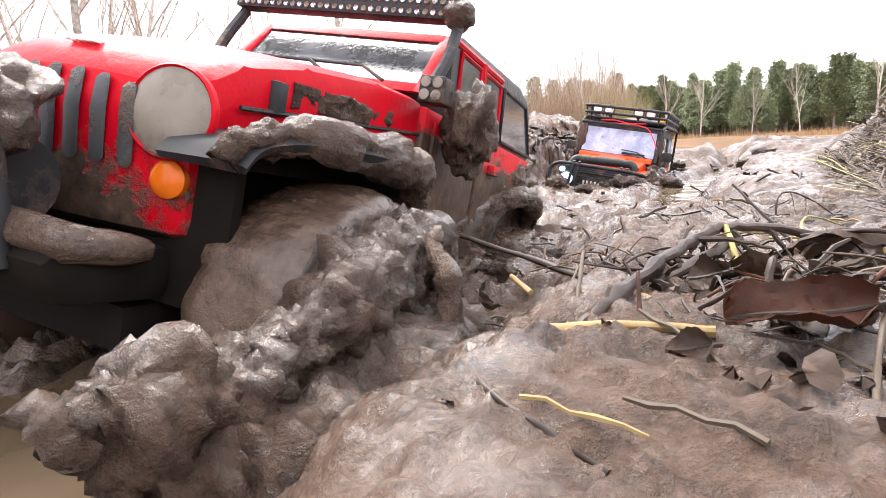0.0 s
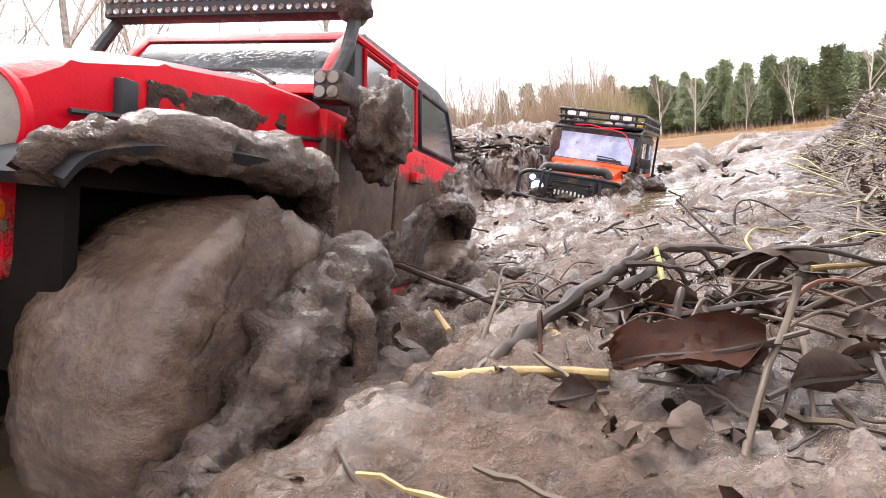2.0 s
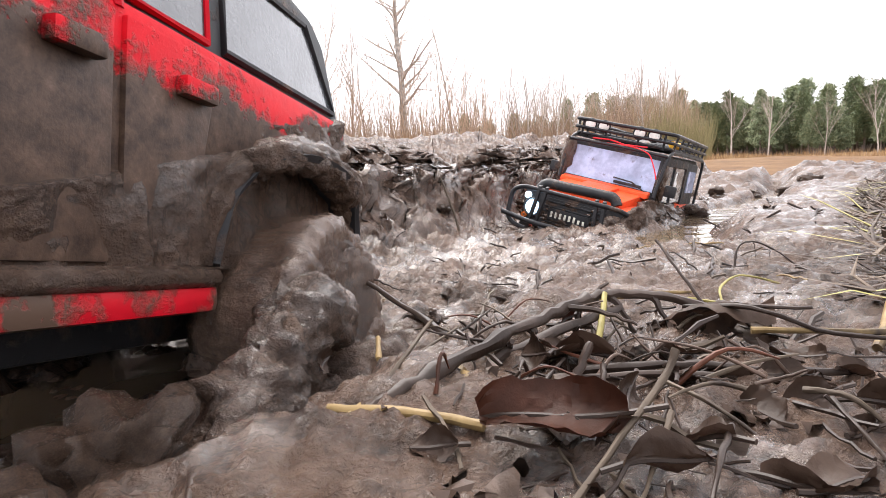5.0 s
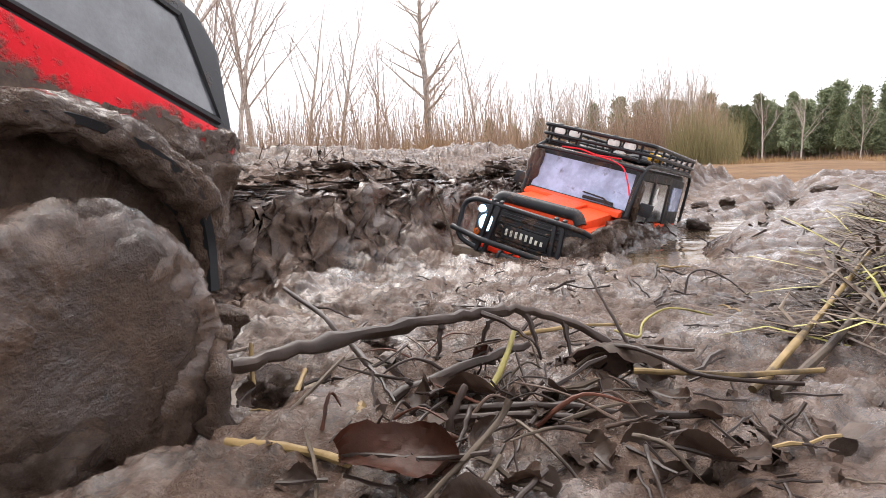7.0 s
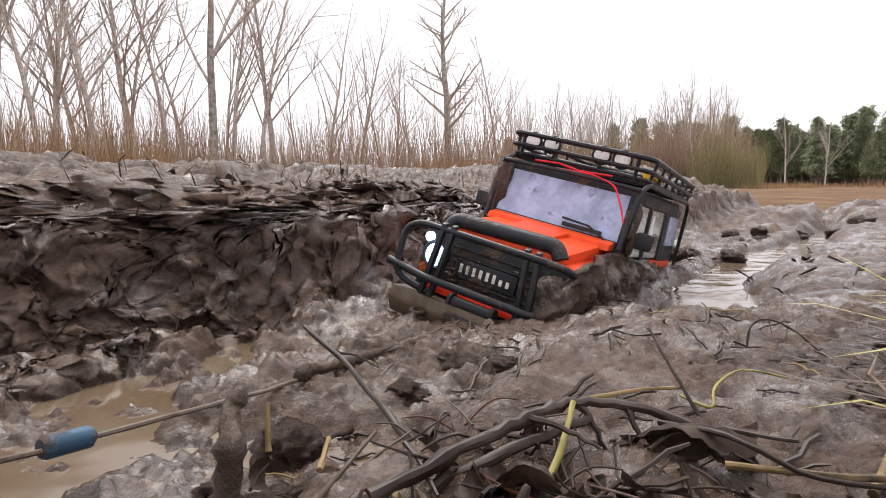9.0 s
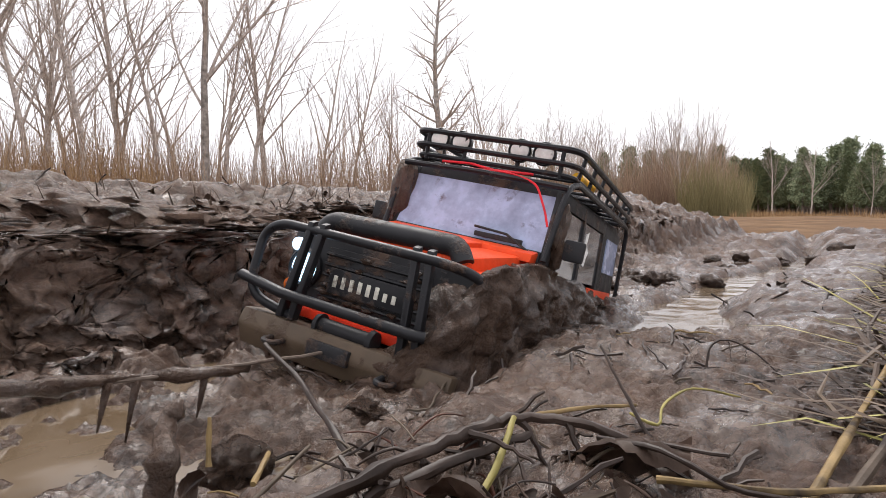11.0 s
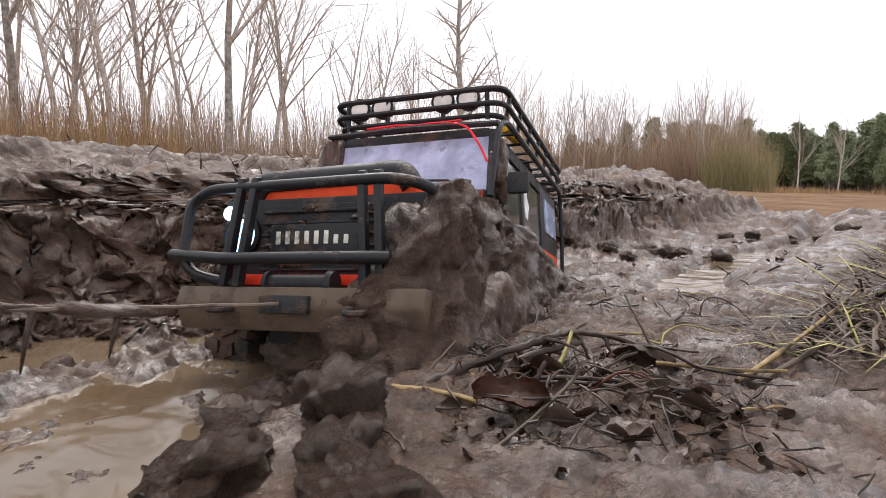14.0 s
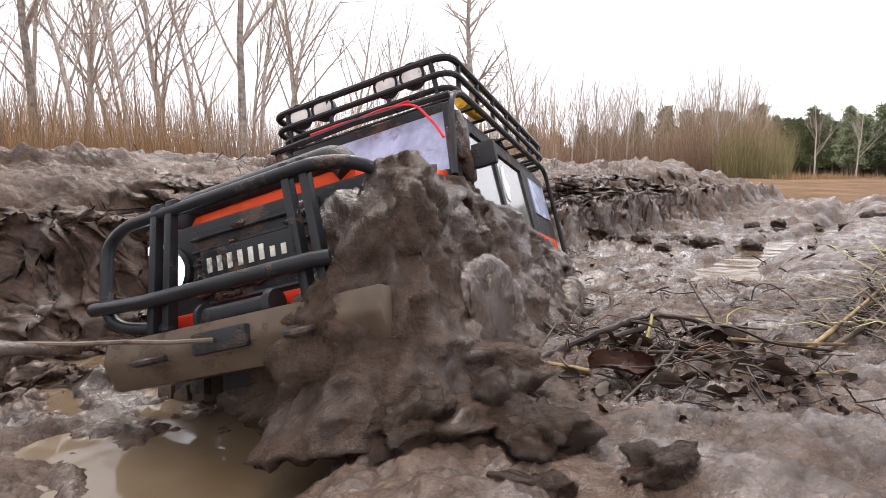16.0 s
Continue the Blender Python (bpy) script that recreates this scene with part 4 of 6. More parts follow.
def orange_car():
    car = thing("model_car", "orange model off-road car with roof rack, sunk in mud", "model car", "model cars")
    lower = [(0.236, 0.095), (0.238, 0.155), (0.232, 0.168), (0.095, 0.176), (-0.248, 0.176), (-0.250, 0.085), (-0.21, 0.085), (-0.20, 0.12), (-0.18, 0.137), (-0.14, 0.137), (-0.12, 0.12), (-0.11, 0.075), (0.108, 0.075), (0.118, 0.12), (0.14, 0.137), (0.18, 0.137), (0.2, 0.12), (0.21, 0.09)]
    part("body", prism(lower, -0.088, 0.088, 0.003), ORANGE, car, "orange body, its flank buried in mud")
    hood = part("bonnet", prism([(0.235, 0.162), (0.232, 0.178), (0.10, 0.192), (0.095, 0.165)], -0.070, 0.070, 0.004), ORANGE, car, "orange bonnet with ridges")
    part("bonnet_ridge", prism([(0.218, 0.180), (0.215, 0.184), (0.105, 0.196), (0.10, 0.19)], -0.030, 0.030, 0.002), ORANGE, hood)
    roll = tube(rounded([(0.236, -0.066, 0.168), (0.232, -0.060, 0.181), (0.230, 0.058, 0.184), (0.232, 0.066, 0.172)], 0.012), 0.0085, 12)
    part("bonnet_roll", roll, BLACK, car, "thick black roll across the bonnet")
    # grille, lamps and plate
    part("grille_panel", box((0.234, -0.088, 0.100), (0.2405, 0.088, 0.166), 0.002), BLACK, car)
    grille = part("grille", box((0.240, -0.048, 0.106), (0.2435, 0.048, 0.160), 0.001), BLACK, car, "black grille bars clogged with mud")
    for k in range(6):
        part("bar", tube([(0.2445, -0.048, 0.112 + k * 0.0085), (0.2445, 0.048, 0.112 + k * 0.0085)], 0.0015, 6), BLACK_CLEAN, grille)
    rng = random.Random(4)
    for k in range(26):
        part("mud_clot", lump((0.2455, rng.uniform(-0.045, 0.045), rng.uniform(0.11, 0.158)), (0.0025, rng.uniform(0.002, 0.006), rng.uniform(0.0015, 0.003)), 300 + k, 0.4, 2), MUD_CAKED, grille)
    for s in (1, -1):
        ring = part("headlight", disc((0.238, s * 0.069, 0.138), (1, 0, 0), [(0, 0.0165), (0.006, 0.0165), (0.008, 0.0145), (0.006, 0.013)], 24), BLACK_CLEAN, car)
        part("lens", disc((0.2435, s * 0.069, 0.138), (1, 0, 0), [(0, 0.0130), (0.0025, 0.011), (0.004, 0.001)], 24), HEADLIGHT if s < 0 else GLASS_HAZY, ring, "lit bluish lamp" if s < 0 else "unlit lamp smeared with mud")
        part("side_lamp", disc((0.239, s * 0.0815, 0.1555 if s < 0 else 0.150), (1, 0, 0), [(0, 0.006), (0.005, 0.0055), (0.0065, 0.001)], 16), HEADLIGHT if s < 0 else AMBER, car, "small lit lamp" if s < 0 else "small amber lamp")
        part("turn_signal", disc((0.239, s * 0.0815, 0.121), (1, 0, 0), [(0, 0.0055), (0.0045, 0.005), (0.0055, 0.001)], 16), AMBER, car)
    plate = part("number_plate", box((0.2465, -0.038, 0.1245), (0.2490, 0.034, 0.1445), 0.0008), BLACK_CLEAN, car, "number plate dulled with mud")
    for k in range(8):
        h = 0.0105 if k < 6 else 0.0075
        part("plate_mark", box((0.2489, -0.033 + k * 0.0080, 0.1298), (0.2496, -0.0292 + k * 0.0080, 0.1288 + h), 0.0004), PLATE_MARK, plate)
    # bumper with tubes
    bumper = part("front_bumper", prism([(0.238, 0.068), (0.238, 0.096), (0.272, 0.098), (0.276, 0.085), (0.268, 0.068)], -0.096, 0.096, 0.003), BROWN_PLATE, car, "square bumper under brown mud")
    part("bumper_trim", box((0.2390, -0.066, 0.1000), (0.252, 0.056, 0.1080), 0.002), ORANGE_CLEAN, bumper)
    winch = part("winch", disc((0.262, -0.028, 0.101), (0, 1, 0), [(0, 0.008), (0.004, 0.009), (0.004, 0.006), (0.05, 0.006), (0.05, 0.009), (0.054, 0.008)], 14), BLACK, bumper)
    part("fairlead", box((0.274, -0.022, 0.080), (0.279, 0.016, 0.092), 0.0015), BLACK, bumper)
    for s in (1, -1):
        part("shackle", tube(rounded([(0.272, s * 0.052 - 0.006, 0.083), (0.287, s * 0.052 - 0.006, 0.081), (0.287, s * 0.052 + 0.006, 0.081), (0.272, s * 0.052 + 0.006, 0.083)], 0.006), 0.0022, 8), BLACK, bumper)
    guard = new("bull_bar")
    guard.parent = car
    r = 0.0039
    hoop = rounded([(0.262, -0.056, 0.100), (0.268, -0.100, 0.108), (0.262, -0.102, 0.160), (0.262, -0.085, 0.170), (0.266, 0.068, 0.170), (0.252, 0.090, 0.166), (0.225, 0.094, 0.150)], 0.02, 5)
    part("hoop", tube(hoop, r, 10), BLACK_CLEAN, guard, "black tube hoop round the lamps")
    part("cross_tube", tube([(0.268, -0.110, 0.121), (0.274, -0.06, 0.117), (0.274, 0.06, 0.117), (0.270, 0.068, 0.117)], r * 1.1, 10), BLACK_CLEAN, guard)
    for s in (1, -1):
        for off in (-0.006, 0.006):
            part("upright", prism([(0.270, 0.098), (0.266, 0.176), (0.260, 0.178), (0.262, 0.098)], s * 0.052 + off - 0.0028, s * 0.052 + off + 0.0028, 0.0012, lambda co: Vector((co.x, co.y - 0.10 * s * (co.z - 0.14), co.z))), BLACK_CLEAN, guard)
    # cab
    lean = lambda co: Vector((co.x, co.y * (1 - 0.75 * max(0, co.z - 0.18)), co.z))
    fr = bmesh.new()
    for y0, y1 in ((-0.090, -0.082), (0.082, 0.090)):
        add_prism(fr, [(0.106, 0.186), (0.083, 0.262), (0.074, 0.262), (0.096, 0.186)], y0, y1, 0.0015, lean)
    add_prism(fr, [(0.085, 0.252), (0.082, 0.264), (0.073, 0.264), (0.076, 0.252)], -0.0825, 0.0825, 0.0015, lean)
    add_prism(fr, [(0.108, 0.186), (0.105, 0.1985), (0.094, 0.1985), (0.097, 0.186)], -0.0825, 0.0825, 0.0015, lean)
    screen = part("windscreen", fr, BLACK, car, "black windscreen frame with hazy blue-white pane")
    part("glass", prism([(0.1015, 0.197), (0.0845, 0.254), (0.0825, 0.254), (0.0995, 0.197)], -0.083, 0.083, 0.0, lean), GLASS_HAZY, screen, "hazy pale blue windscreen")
    part("wiper", box((0.103, 0.012, 0.2005), (0.107, 0.062, 0.2055), 0.001), BLACK, screen)
    part("wiper_arm", tube([(0.107, 0.070, 0.196), (0.106, 0.045, 0.208), (0.104, 0.010, 0.210)], 0.0013, 6), BLACK, screen)
    part("scuttle", prism([(0.125, 0.186), (0.122, 0.194), (0.098, 0.199), (0.096, 0.186)], -0.080, 0.080, 0.002), ORANGE, car)
    part("roof", prism([(0.076, 0.256), (0.074, 0.266), (-0.238, 0.269), (-0.252, 0.262), (-0.252, 0.256)], -0.084, 0.084, 0.003, lean), BLACK, car, "black roof under the rack")
    for s in (1, -1):
        inner = s * 0.0805
        part("cab_side", prism([(-0.145, 0.172), (-0.145, 0.260), (-0.250, 0.260), (-0.252, 0.172)], inner, s * 0.0875, 0.002, lean), BLACK, car, "black rear side panel caked with mud")
        for x in (0.066, -0.03, -0.140):
            part("pillar", prism([(x + 0.006, 0.172), (x + 0.004, 0.260), (x - 0.004, 0.260), (x - 0.006, 0.172)], inner, s * 0.0875, 0.001, lean), BLACK, car)
        part("door_rail", box((-0.146, min(inner, s * 0.0875), 0.248), (0.074, max(inner, s * 0.0875), 0.262), 0.001, lean), BLACK, car)
        dark = part("side_window", prism([(0.060, 0.180), (0.060, 0.247), (-0.135, 0.247), (-0.135, 0.180)], s * 0.0835, s * 0.0850, 0.0, lean), GLASS_DIRTY, car, "dark side window spotted with mud")
        mark = [(-0.050, 0.200), (-0.046, 0.218), (-0.052, 0.236), (-0.064, 0.240), (-0.060, 0.226), (-0.072, 0.216), (-0.066, 0.210), (-0.060, 0.198)]
        part("sticker", prism(mark, s * 0.0851, s * 0.0858, 0.0, lean), WHITE_MARK, dark, "small white sticker")
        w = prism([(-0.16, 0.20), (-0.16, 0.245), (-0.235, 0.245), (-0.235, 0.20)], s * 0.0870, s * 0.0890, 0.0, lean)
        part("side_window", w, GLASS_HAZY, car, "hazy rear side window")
        part("mirror", box((0.086, s * 0.108 - 0.010, 0.196), (0.094, s * 0.108 + 0.010, 0.216), 0.003), BLACK, car)
    part("seat", box((-0.045, -0.06, 0.15), (-0.02, 0.06, 0.235), 0.006), BLACK, car)
    part("rear_panel", box((-0.252, -0.080, 0.172), (-0.246, 0.080, 0.258), 0.002, lean), BLACK, car)
    # roof rack
    rack = new("roof_rack")
    rack.parent = car
    x0, x1, y = 0.086, -0.246, 0.092
    for z, rad in ((0.276, 0.0028), (0.2865, 0.0028), (0.301, 0.0033)):
        inset = 0.004 if z < 0.28 else 0.0
        loop = rounded([((x0 + x1) / 2, -y + inset, z), (x0 - inset, -y + inset, z), (x0 - inset, y - inset, z), (x1, y - inset, z), (x1, -y + inset, z), ((x0 + x1) / 2, -y + inset, z)], 0.018, 5)
        part("rail", tube(loop[:-1], rad, 8, True), BLACK_CLEAN, rack)
    for s in (1, -1):
        for k in range(7):
            x = x0 - 0.022 - k * 0.048
            part("post", tube([(x, s * (y - 0.004), 0.272), (x, s * y, 0.301)], 0.0022, 6), BLACK_CLEAN, rack)
        for yy in (0.030, 0.075):
            part("post", tube([(x0 - 0.004, s * yy, 0.272), (x0, s * yy, 0.301)], 0.0022, 6), BLACK_CLEAN, rack)
        part("gutter_tube", tube(rounded([(0.112, s * 0.088, 0.190), (0.094, s * 0.090, 0.262), (0.07, s * 0.091, 0.272), (-0.245, s * 0.091, 0.272), (-0.258, s * 0.093, 0.18), (-0.258, s * 0.095, 0.09)], 0.02), 0.003, 8), BLACK_CLEAN, rack, "black outer cage tube")
    part("front_tube", tube([(0.095, -0.090, 0.2625), (0.098, 0, 0.264), (0.095, 0.090, 0.2625)], 0.003, 8), BLACK_CLEAN, rack)
    for k in range(9):
        x = x0 - 0.03 - k * 0.036
        part("slat", tube([(x, -y + 0.006, 0.276), (x, y - 0.006, 0.276)], 0.0018, 6), BLACK_CLEAN, rack)
    for y0 in (-0.062, -0.036, 0.030, 0.056):
        lamp = part("spot_lamp", disc((0.074, y0, 0.2935), (1, 0, 0), [(0, 0.006), (0.005, 0.0112), (0.012, 0.0122), (0.0135, 0.0112), (0.012, 0.0105)], 20), BLACK_CLEAN, rack, "round spot lamp")
        part("lens", disc((0.0855, y0, 0.2935), (1, 0, 0), [(0, 0.0105), (0.0015, 0.008), (0.002, 0.001)], 20), LAMP_PALE, lamp)
    cord = rounded([(0.095, -0.02, 0.266), (0.097, 0.030, 0.268), (0.099, 0.060, 0.262), (0.108, 0.078, 0.235), (0.111, 0.084, 0.222)], 0.01)
    part("cord", tube(cord, 0.0011, 6), RED_CORD, rack, "red cord")
    part("cord", tube([(0.09, -0.05, 0.270), (0.085, -0.02, 0.273), (0.09, 0.01, 0.269), (0.086, 0.05, 0.272)], 0.0014, 6), RED_CORD, rack, "red cord")
    part("canister", tube([(0.02, 0.075, 0.286), (-0.03, 0.078, 0.286)], [0.007, 0.007], 10), YELLOW, rack, "small yellow canister")
    part("bag", lump((-0.12, 0.02, 0.281), (0.06, 0.05, 0.010), 77, 0.25, 3), BLACK, rack)
    for x in (0.162, -0.162):
        part("axle", tube([(x, -0.085, 0.058), (x, 0.085, 0.058)], 0.010, 10), BLACK, car)
    part("chassis", box((-0.235, -0.045, 0.058), (0.235, 0.045, 0.088), 0.004), BLACK, car)
    wheels = [wheel(car, (sx * 0.162, sy * 0.096, 0.058), 0.058, 0.044, RUBBER, sy, 0.0045 if sy > 0 else 0.0, 70 + i) for i, (sx, sy) in enumerate(((1, 1), (1, -1), (-1, 1), (-1, -1)))]
    # the mass of mud carried on the left flank
    skin = mud_sheet([(0.266, 0.030, 1, 0), (0.268, 0.066, 1, 0.2), (0.256, 0.096, 0.7, 0.7), (0.215, 0.105, 0.15, 1), (0.10, 0.103, 0, 1), (-0.10, 0.099, 0, 1), (-0.255, 0.096, 0, 1)], 0.024, [0.094, 0.124, 0.164, 0.178, 0.186, 0.176, 0.150], 66, 210, 0.0095, 22, 81, 0.034, ((0.146, 0.148, 0.021, 0.014), (-0.165, 0.118, 0.015, 0.011)), 0.007)
    part("mud_coat", skin, MUD_CAKED, car, "heavy slumped mud over the wing and flank")
    part("mud_coat", lump((0.232, 0.080, 0.128), (0.026, 0.026, 0.030), 81, 0.34, 5), MUD_CAKED, car, "lump of mud over the lamp")
    part("dragged_mud", lump((0.215, 0.045, 0.045), (0.060, 0.085, 0.035), 88, 0.34, 5), MUD_CAKED, car, "wave of wet mud pushed under the bumper")
    part("dragged_mud", lump((0.16, 0.10, 0.02), (0.12, 0.06, 0.035), 89, 0.34, 5, 10), MUD_CAKED, car, "wave of wet mud pushed under the bumper")
    part("mud_splash", lump((0.090, 0.088, 0.215), (0.012, 0.009, 0.028), 91, 0.4, 4), MUD_CAKED, car, "mud on the windscreen pillar")
    part("mud_splash", lump((0.092, -0.088, 0.222), (0.014, 0.010, 0.040), 92, 0.4, 4, 0), MUD_CAKED, car, "mud on the windscreen pillar")
    return car, wheels


def mud_ridge():
    """The wall of mud that the front wheel pushes up beside the car; in the car's space."""
    ridge = thing("mud_ridge", "torn ridge of wet mud pushed up beside the wheel", "mud ridge")
    way = [(0.302, 0.128, 0.084), (0.286, 0.132, 0.090), (0.265, 0.134, 0.088), (0.240, 0.134, 0.093), (0.210, 0.134, 0.104), (0.180, 0.132, 0.115), (0.155, 0.131, 0.121), (0.130, 0.127, 0.113), (0.112, 0.122, 0.100)]
    bm = slump(way, [0.007, 0.011, 0.010, 0.011, 0.013, 0.014, 0.013, 0.011, 0.006], 61, 0.36, 40, 16)
    roughen(bm, 0.0028, 130, 161, 4, 0.9)
    part("crest", bm, MUD_CAKED, ridge)
    foot = slump([(0.290, 0.136, 0.070), (0.255, 0.146, 0.064), (0.210, 0.150, 0.068), (0.165, 0.148, 0.076), (0.120, 0.138, 0.078)], [0.012, 0.020, 0.024, 0.025, 0.018], 62, 0.36, 36, 18)
    roughen(foot, 0.0025, 120, 162, 4, 0.9)
    part("foot", foot, MUD_CAKED, ridge)
    return ridge


ridge = mud_ridge()
red, red_wheels = red_car()
orange, orange_wheels = orange_car()

# ---- the tow rope between the cars ----
ROPE_LENGTH = 0.50
rope = thing("tow_rope", "muddy tow rope stretched between the two cars", "rope")
rng = random.Random(8)
line = [(0.0, 0.0, -0.010 * math.sin(math.pi * k / 24)) for k in range(25)]
line = [(ROPE_LENGTH * k / 24, 0.002 * rng.uniform(-1, 1), p[2]) for k, p in enumerate(line)]
part("cord", tube(line, [0.0011 + 0.0004 * rng.random() for _ in line], 7), ROPE, rope)
near_clot = tube([(0.06 + 0.012 * k, 0, -0.006 - 0.002 * rng.random()) for k in range(16)], [0.002 + 0.0032 * rng.random() for _ in range(16)], 9)
bmesh.ops.subdivide_edges(near_clot, edges=near_clot.edges[:], cuts=1, use_grid_fill=True)
part("mud_clot", roughen(near_clot, 0.002, 120, 6), MUD_CAKED, rope, "mud hanging on the rope")
for k, x in enumerate((0.09, 0.13, 0.145, 0.20)):
    part("mud_drip", tube([(x, 0, -0.008), (x + 0.002, 0.001, -0.022), (x + 0.003, 0, -0.034 - 0.008 * (k % 2))], [0.0026, 0.0016, 0.0005], 8), MUD_CAKED, rope)
sleeve = disc((0.372, 0, -0.0065), (1, 0, 0.05), [(0, 0.003), (0.002, 0.0048), (0.020, 0.0052), (0.022, 0.0035)], 12)
part("sleeve", sleeve, BLUE_SLEEVE, rope, "blue plastic sleeve on the rope")


# ---- trees ----
def grow(bm, start, direction, length, radius, level, rng, sides=4, droop=0.0, spread=38, kids=(5, 4, 3), steps=5):
    """A limb that wavers, tapers and forks."""
    pts, radii = [Vector(start)], [radius]
    d = Vector(direction).normalized()
    for k in range(steps):
        d = (d + Vector((rng.uniform(-1, 1), rng.uniform(-1, 1), rng.uniform(-0.5, 1) - droop)) * 0.11).normalized()
        pts.append(pts[-1] + d * length / steps)
        radii.append(radius * (1 - 0.82 * (k + 1) / steps))
    add_tube(bm, pts, radii, sides)
    if level >= len(kids):
        return pts
    for k in range(kids[level]):
        u = rng.uniform(0.25 if level else 0.3, 0.97)
        i = min(int(u * steps), steps - 1)
        at = pts[i].lerp(pts[i + 1], u * steps - i)
        way = (pts[i + 1] - pts[i]).normalized()
        side = Matrix.Rotation(rng.uniform(0, 2 * math.pi), 3, way) @ way.orthogonal().normalized()
        a = radians(spread * rng.uniform(0.6, 1.25))
        grow(bm, at, way * math.cos(a) + side * math.sin(a), length * (1 - 0.6 * u) * rng.uniform(0.42, 0.68), max(radii[i] * 0.5, radius * 0.12), level + 1, rng, 3, droop, spread, kids, 4 if level < 1 else 3)
    return pts


def bare_tree(name, label, height, radius, bark, seed, kids=(9, 5, 3), spread=36, droop=0.0, lean=0.0, reach=1.0):
    rng = random.Random(seed)
    tree = thing(name, label, "tree", "bare trees")
    bm = bmesh.new()
    pts, radii, d = [Vector((0, 0, -0.1))], [radius * 1.25], Vector((lean, 0, 1))
    n = 9
    for k in range(n):
        d = (d + Vector((rng.uniform(-1, 1), rng.uniform(-1, 1), 0.2)) * 0.085).normalized()
        pts.append(pts[-1] + d * height / n)
        radii.append(radius * (1 - 0.9 * (k + 1) / n))
    add_tube(bm, pts, radii, 7)
    part("trunk", bm, bark, tree)
    crown = bmesh.new()
    for k in range(kids[0]):
        u = 0.22 + 0.76 * (k + rng.random()) / kids[0]
        i = min(int(u * n), n - 1)
        at = pts[i].lerp(pts[i + 1], u * n - i)
        a, turn = radians(spread * rng.uniform(0.7, 1.3)), rng.uniform(0, 2 * math.pi)
        way = Vector((math.cos(turn) * math.sin(a), math.sin(turn) * math.sin(a), math.cos(a)))
        grow(crown, at, way, reach * height * (0.52 * (1 - u) + 0.12) * rng.uniform(0.7, 1.3), max(radii[i] * 0.5, radius * 0.1), 1, rng, 4, droop, spread, kids, 5)
    part("crown", crown, BARK_GREY, tree, "bare grey branches")
    return tree


def pine_tree(seed, height):
    rng = random.Random(seed)
    tree = thing("pine_tree", "dark green pine with a ragged crown, at the wood's edge", "tree", "pines")
    part("trunk", tube([(0, 0, -0.3), (0.1, 0, height * 0.4), (0.0, 0.1, height * 0.75), (0, 0, height * 0.96)], [height * 0.017, height * 0.013, height * 0.008, height * 0.002], 6), BARK_PINE, tree)
    verts, faces = [], []
    base = rng.uniform(0.14, 0.34)
    for k in range(150):
        u = base + (1 - base) * (k + rng.random()) / 150
        reach = height * 0.205 * (1 - ((u - base) / (1 - base)) ** 1.5 * 0.82) * rng.uniform(0.45, 1.15)
        turn = rng.uniform(0, 2 * math.pi)
        for j in range(3):
            f = rng.uniform(0.35, 1.0)
            c = Vector((math.cos(turn) * reach * f, math.sin(turn) * reach * f, height * u + reach * 0.12 * f + rng.uniform(-0.15, 0.15)))
            size = height * rng.uniform(0.018, 0.036)
            for q in range(16):
                o = c + Vector((rng.gauss(0, 1), rng.gauss(0, 1), rng.gauss(0, 0.62))) * size
                d = Vector((rng.uniform(-1, 1), rng.uniform(-1, 1), rng.uniform(0.0, 1.0))).normalized() * size * rng.uniform(0.7, 1.3)
                e = d.orthogonal().normalized() * size * 0.28
                i = len(verts)
                verts += [o - e, o + e, o + d]
                faces.append((i, i + 1, i + 2))
    me = bpy.data.meshes.new("crown")
    me.from_pydata([v[:] for v in verts], [], faces)
    me.materials.append(NEEDLES)
    crown = new("crown", me)
    crown.parent = tree
    return tree


def put(x, y, sink=0.1):
    return (x, y, height_at(x, y) - sink)


def at_bearing(degrees, distance):
    return (math.sin(radians(degrees)) * distance + 0.1, math.cos(radians(degrees)) * distance)


rng = random.Random(21)
# the lone birch
lone = bare_tree("birch_tree", "slender birch with mottled bark and thin bare twigs", 12.0, 0.17, BARK_BIRCH, 5, (40, 7, 4), 50, 0.2, -0.02, 0.42)
lone.matrix_basis = pose(*put(*at_bearing(-9.1, 24.0)), 0, 0, 40)
kinds = [bare_tree("bare_tree", "tall leafless tree with grey bark and forking branches", h, r, b, s, k, sp, 0.0, ln) for h, r, b, s, k, sp, ln in (
    (11.0, 0.14, BARK_GREY, 31, (17, 7, 5), 36, 0.05), (12.5, 0.15, BARK_BIRCH, 32, (16, 7, 5), 34, 0.10), (9.0, 0.09, BARK_GREY, 33, (16, 6, 5), 32, 0.02), (7.0, 0.06, BARK_GREY, 34, (15, 6, 4), 30, 0.0), (10.0, 0.10, BARK_GREY, 35, (17, 6, 5), 38, -0.03))]
spots = [(-51, 19, 0), (-47, 22, 1), (-43.5, 20, 2), (-40, 21, 4), (-37.5, 24, 0), (-34.5, 22, 2), (-31.0, 20, 1), (-29, 23, 4), (-27.0, 21, 2), (-25.5, 25, 0), (-23.5, 28, 3), (-21, 27, 2), (-19.5, 30, 3), (-17.6, 31, 4), (-16, 30, 3), (-14, 33, 2), (-12.5, 31, 3), (-10.4, 35, 3), (-6.2, 32, 3), (-4.8, 33, 2), (-45, 27, 3), (-49, 28, 2), (-38.8, 29, 3), (-33, 30, 4), (-53.5, 23, 4), (-56, 20, 1), (-59, 22, 0)]
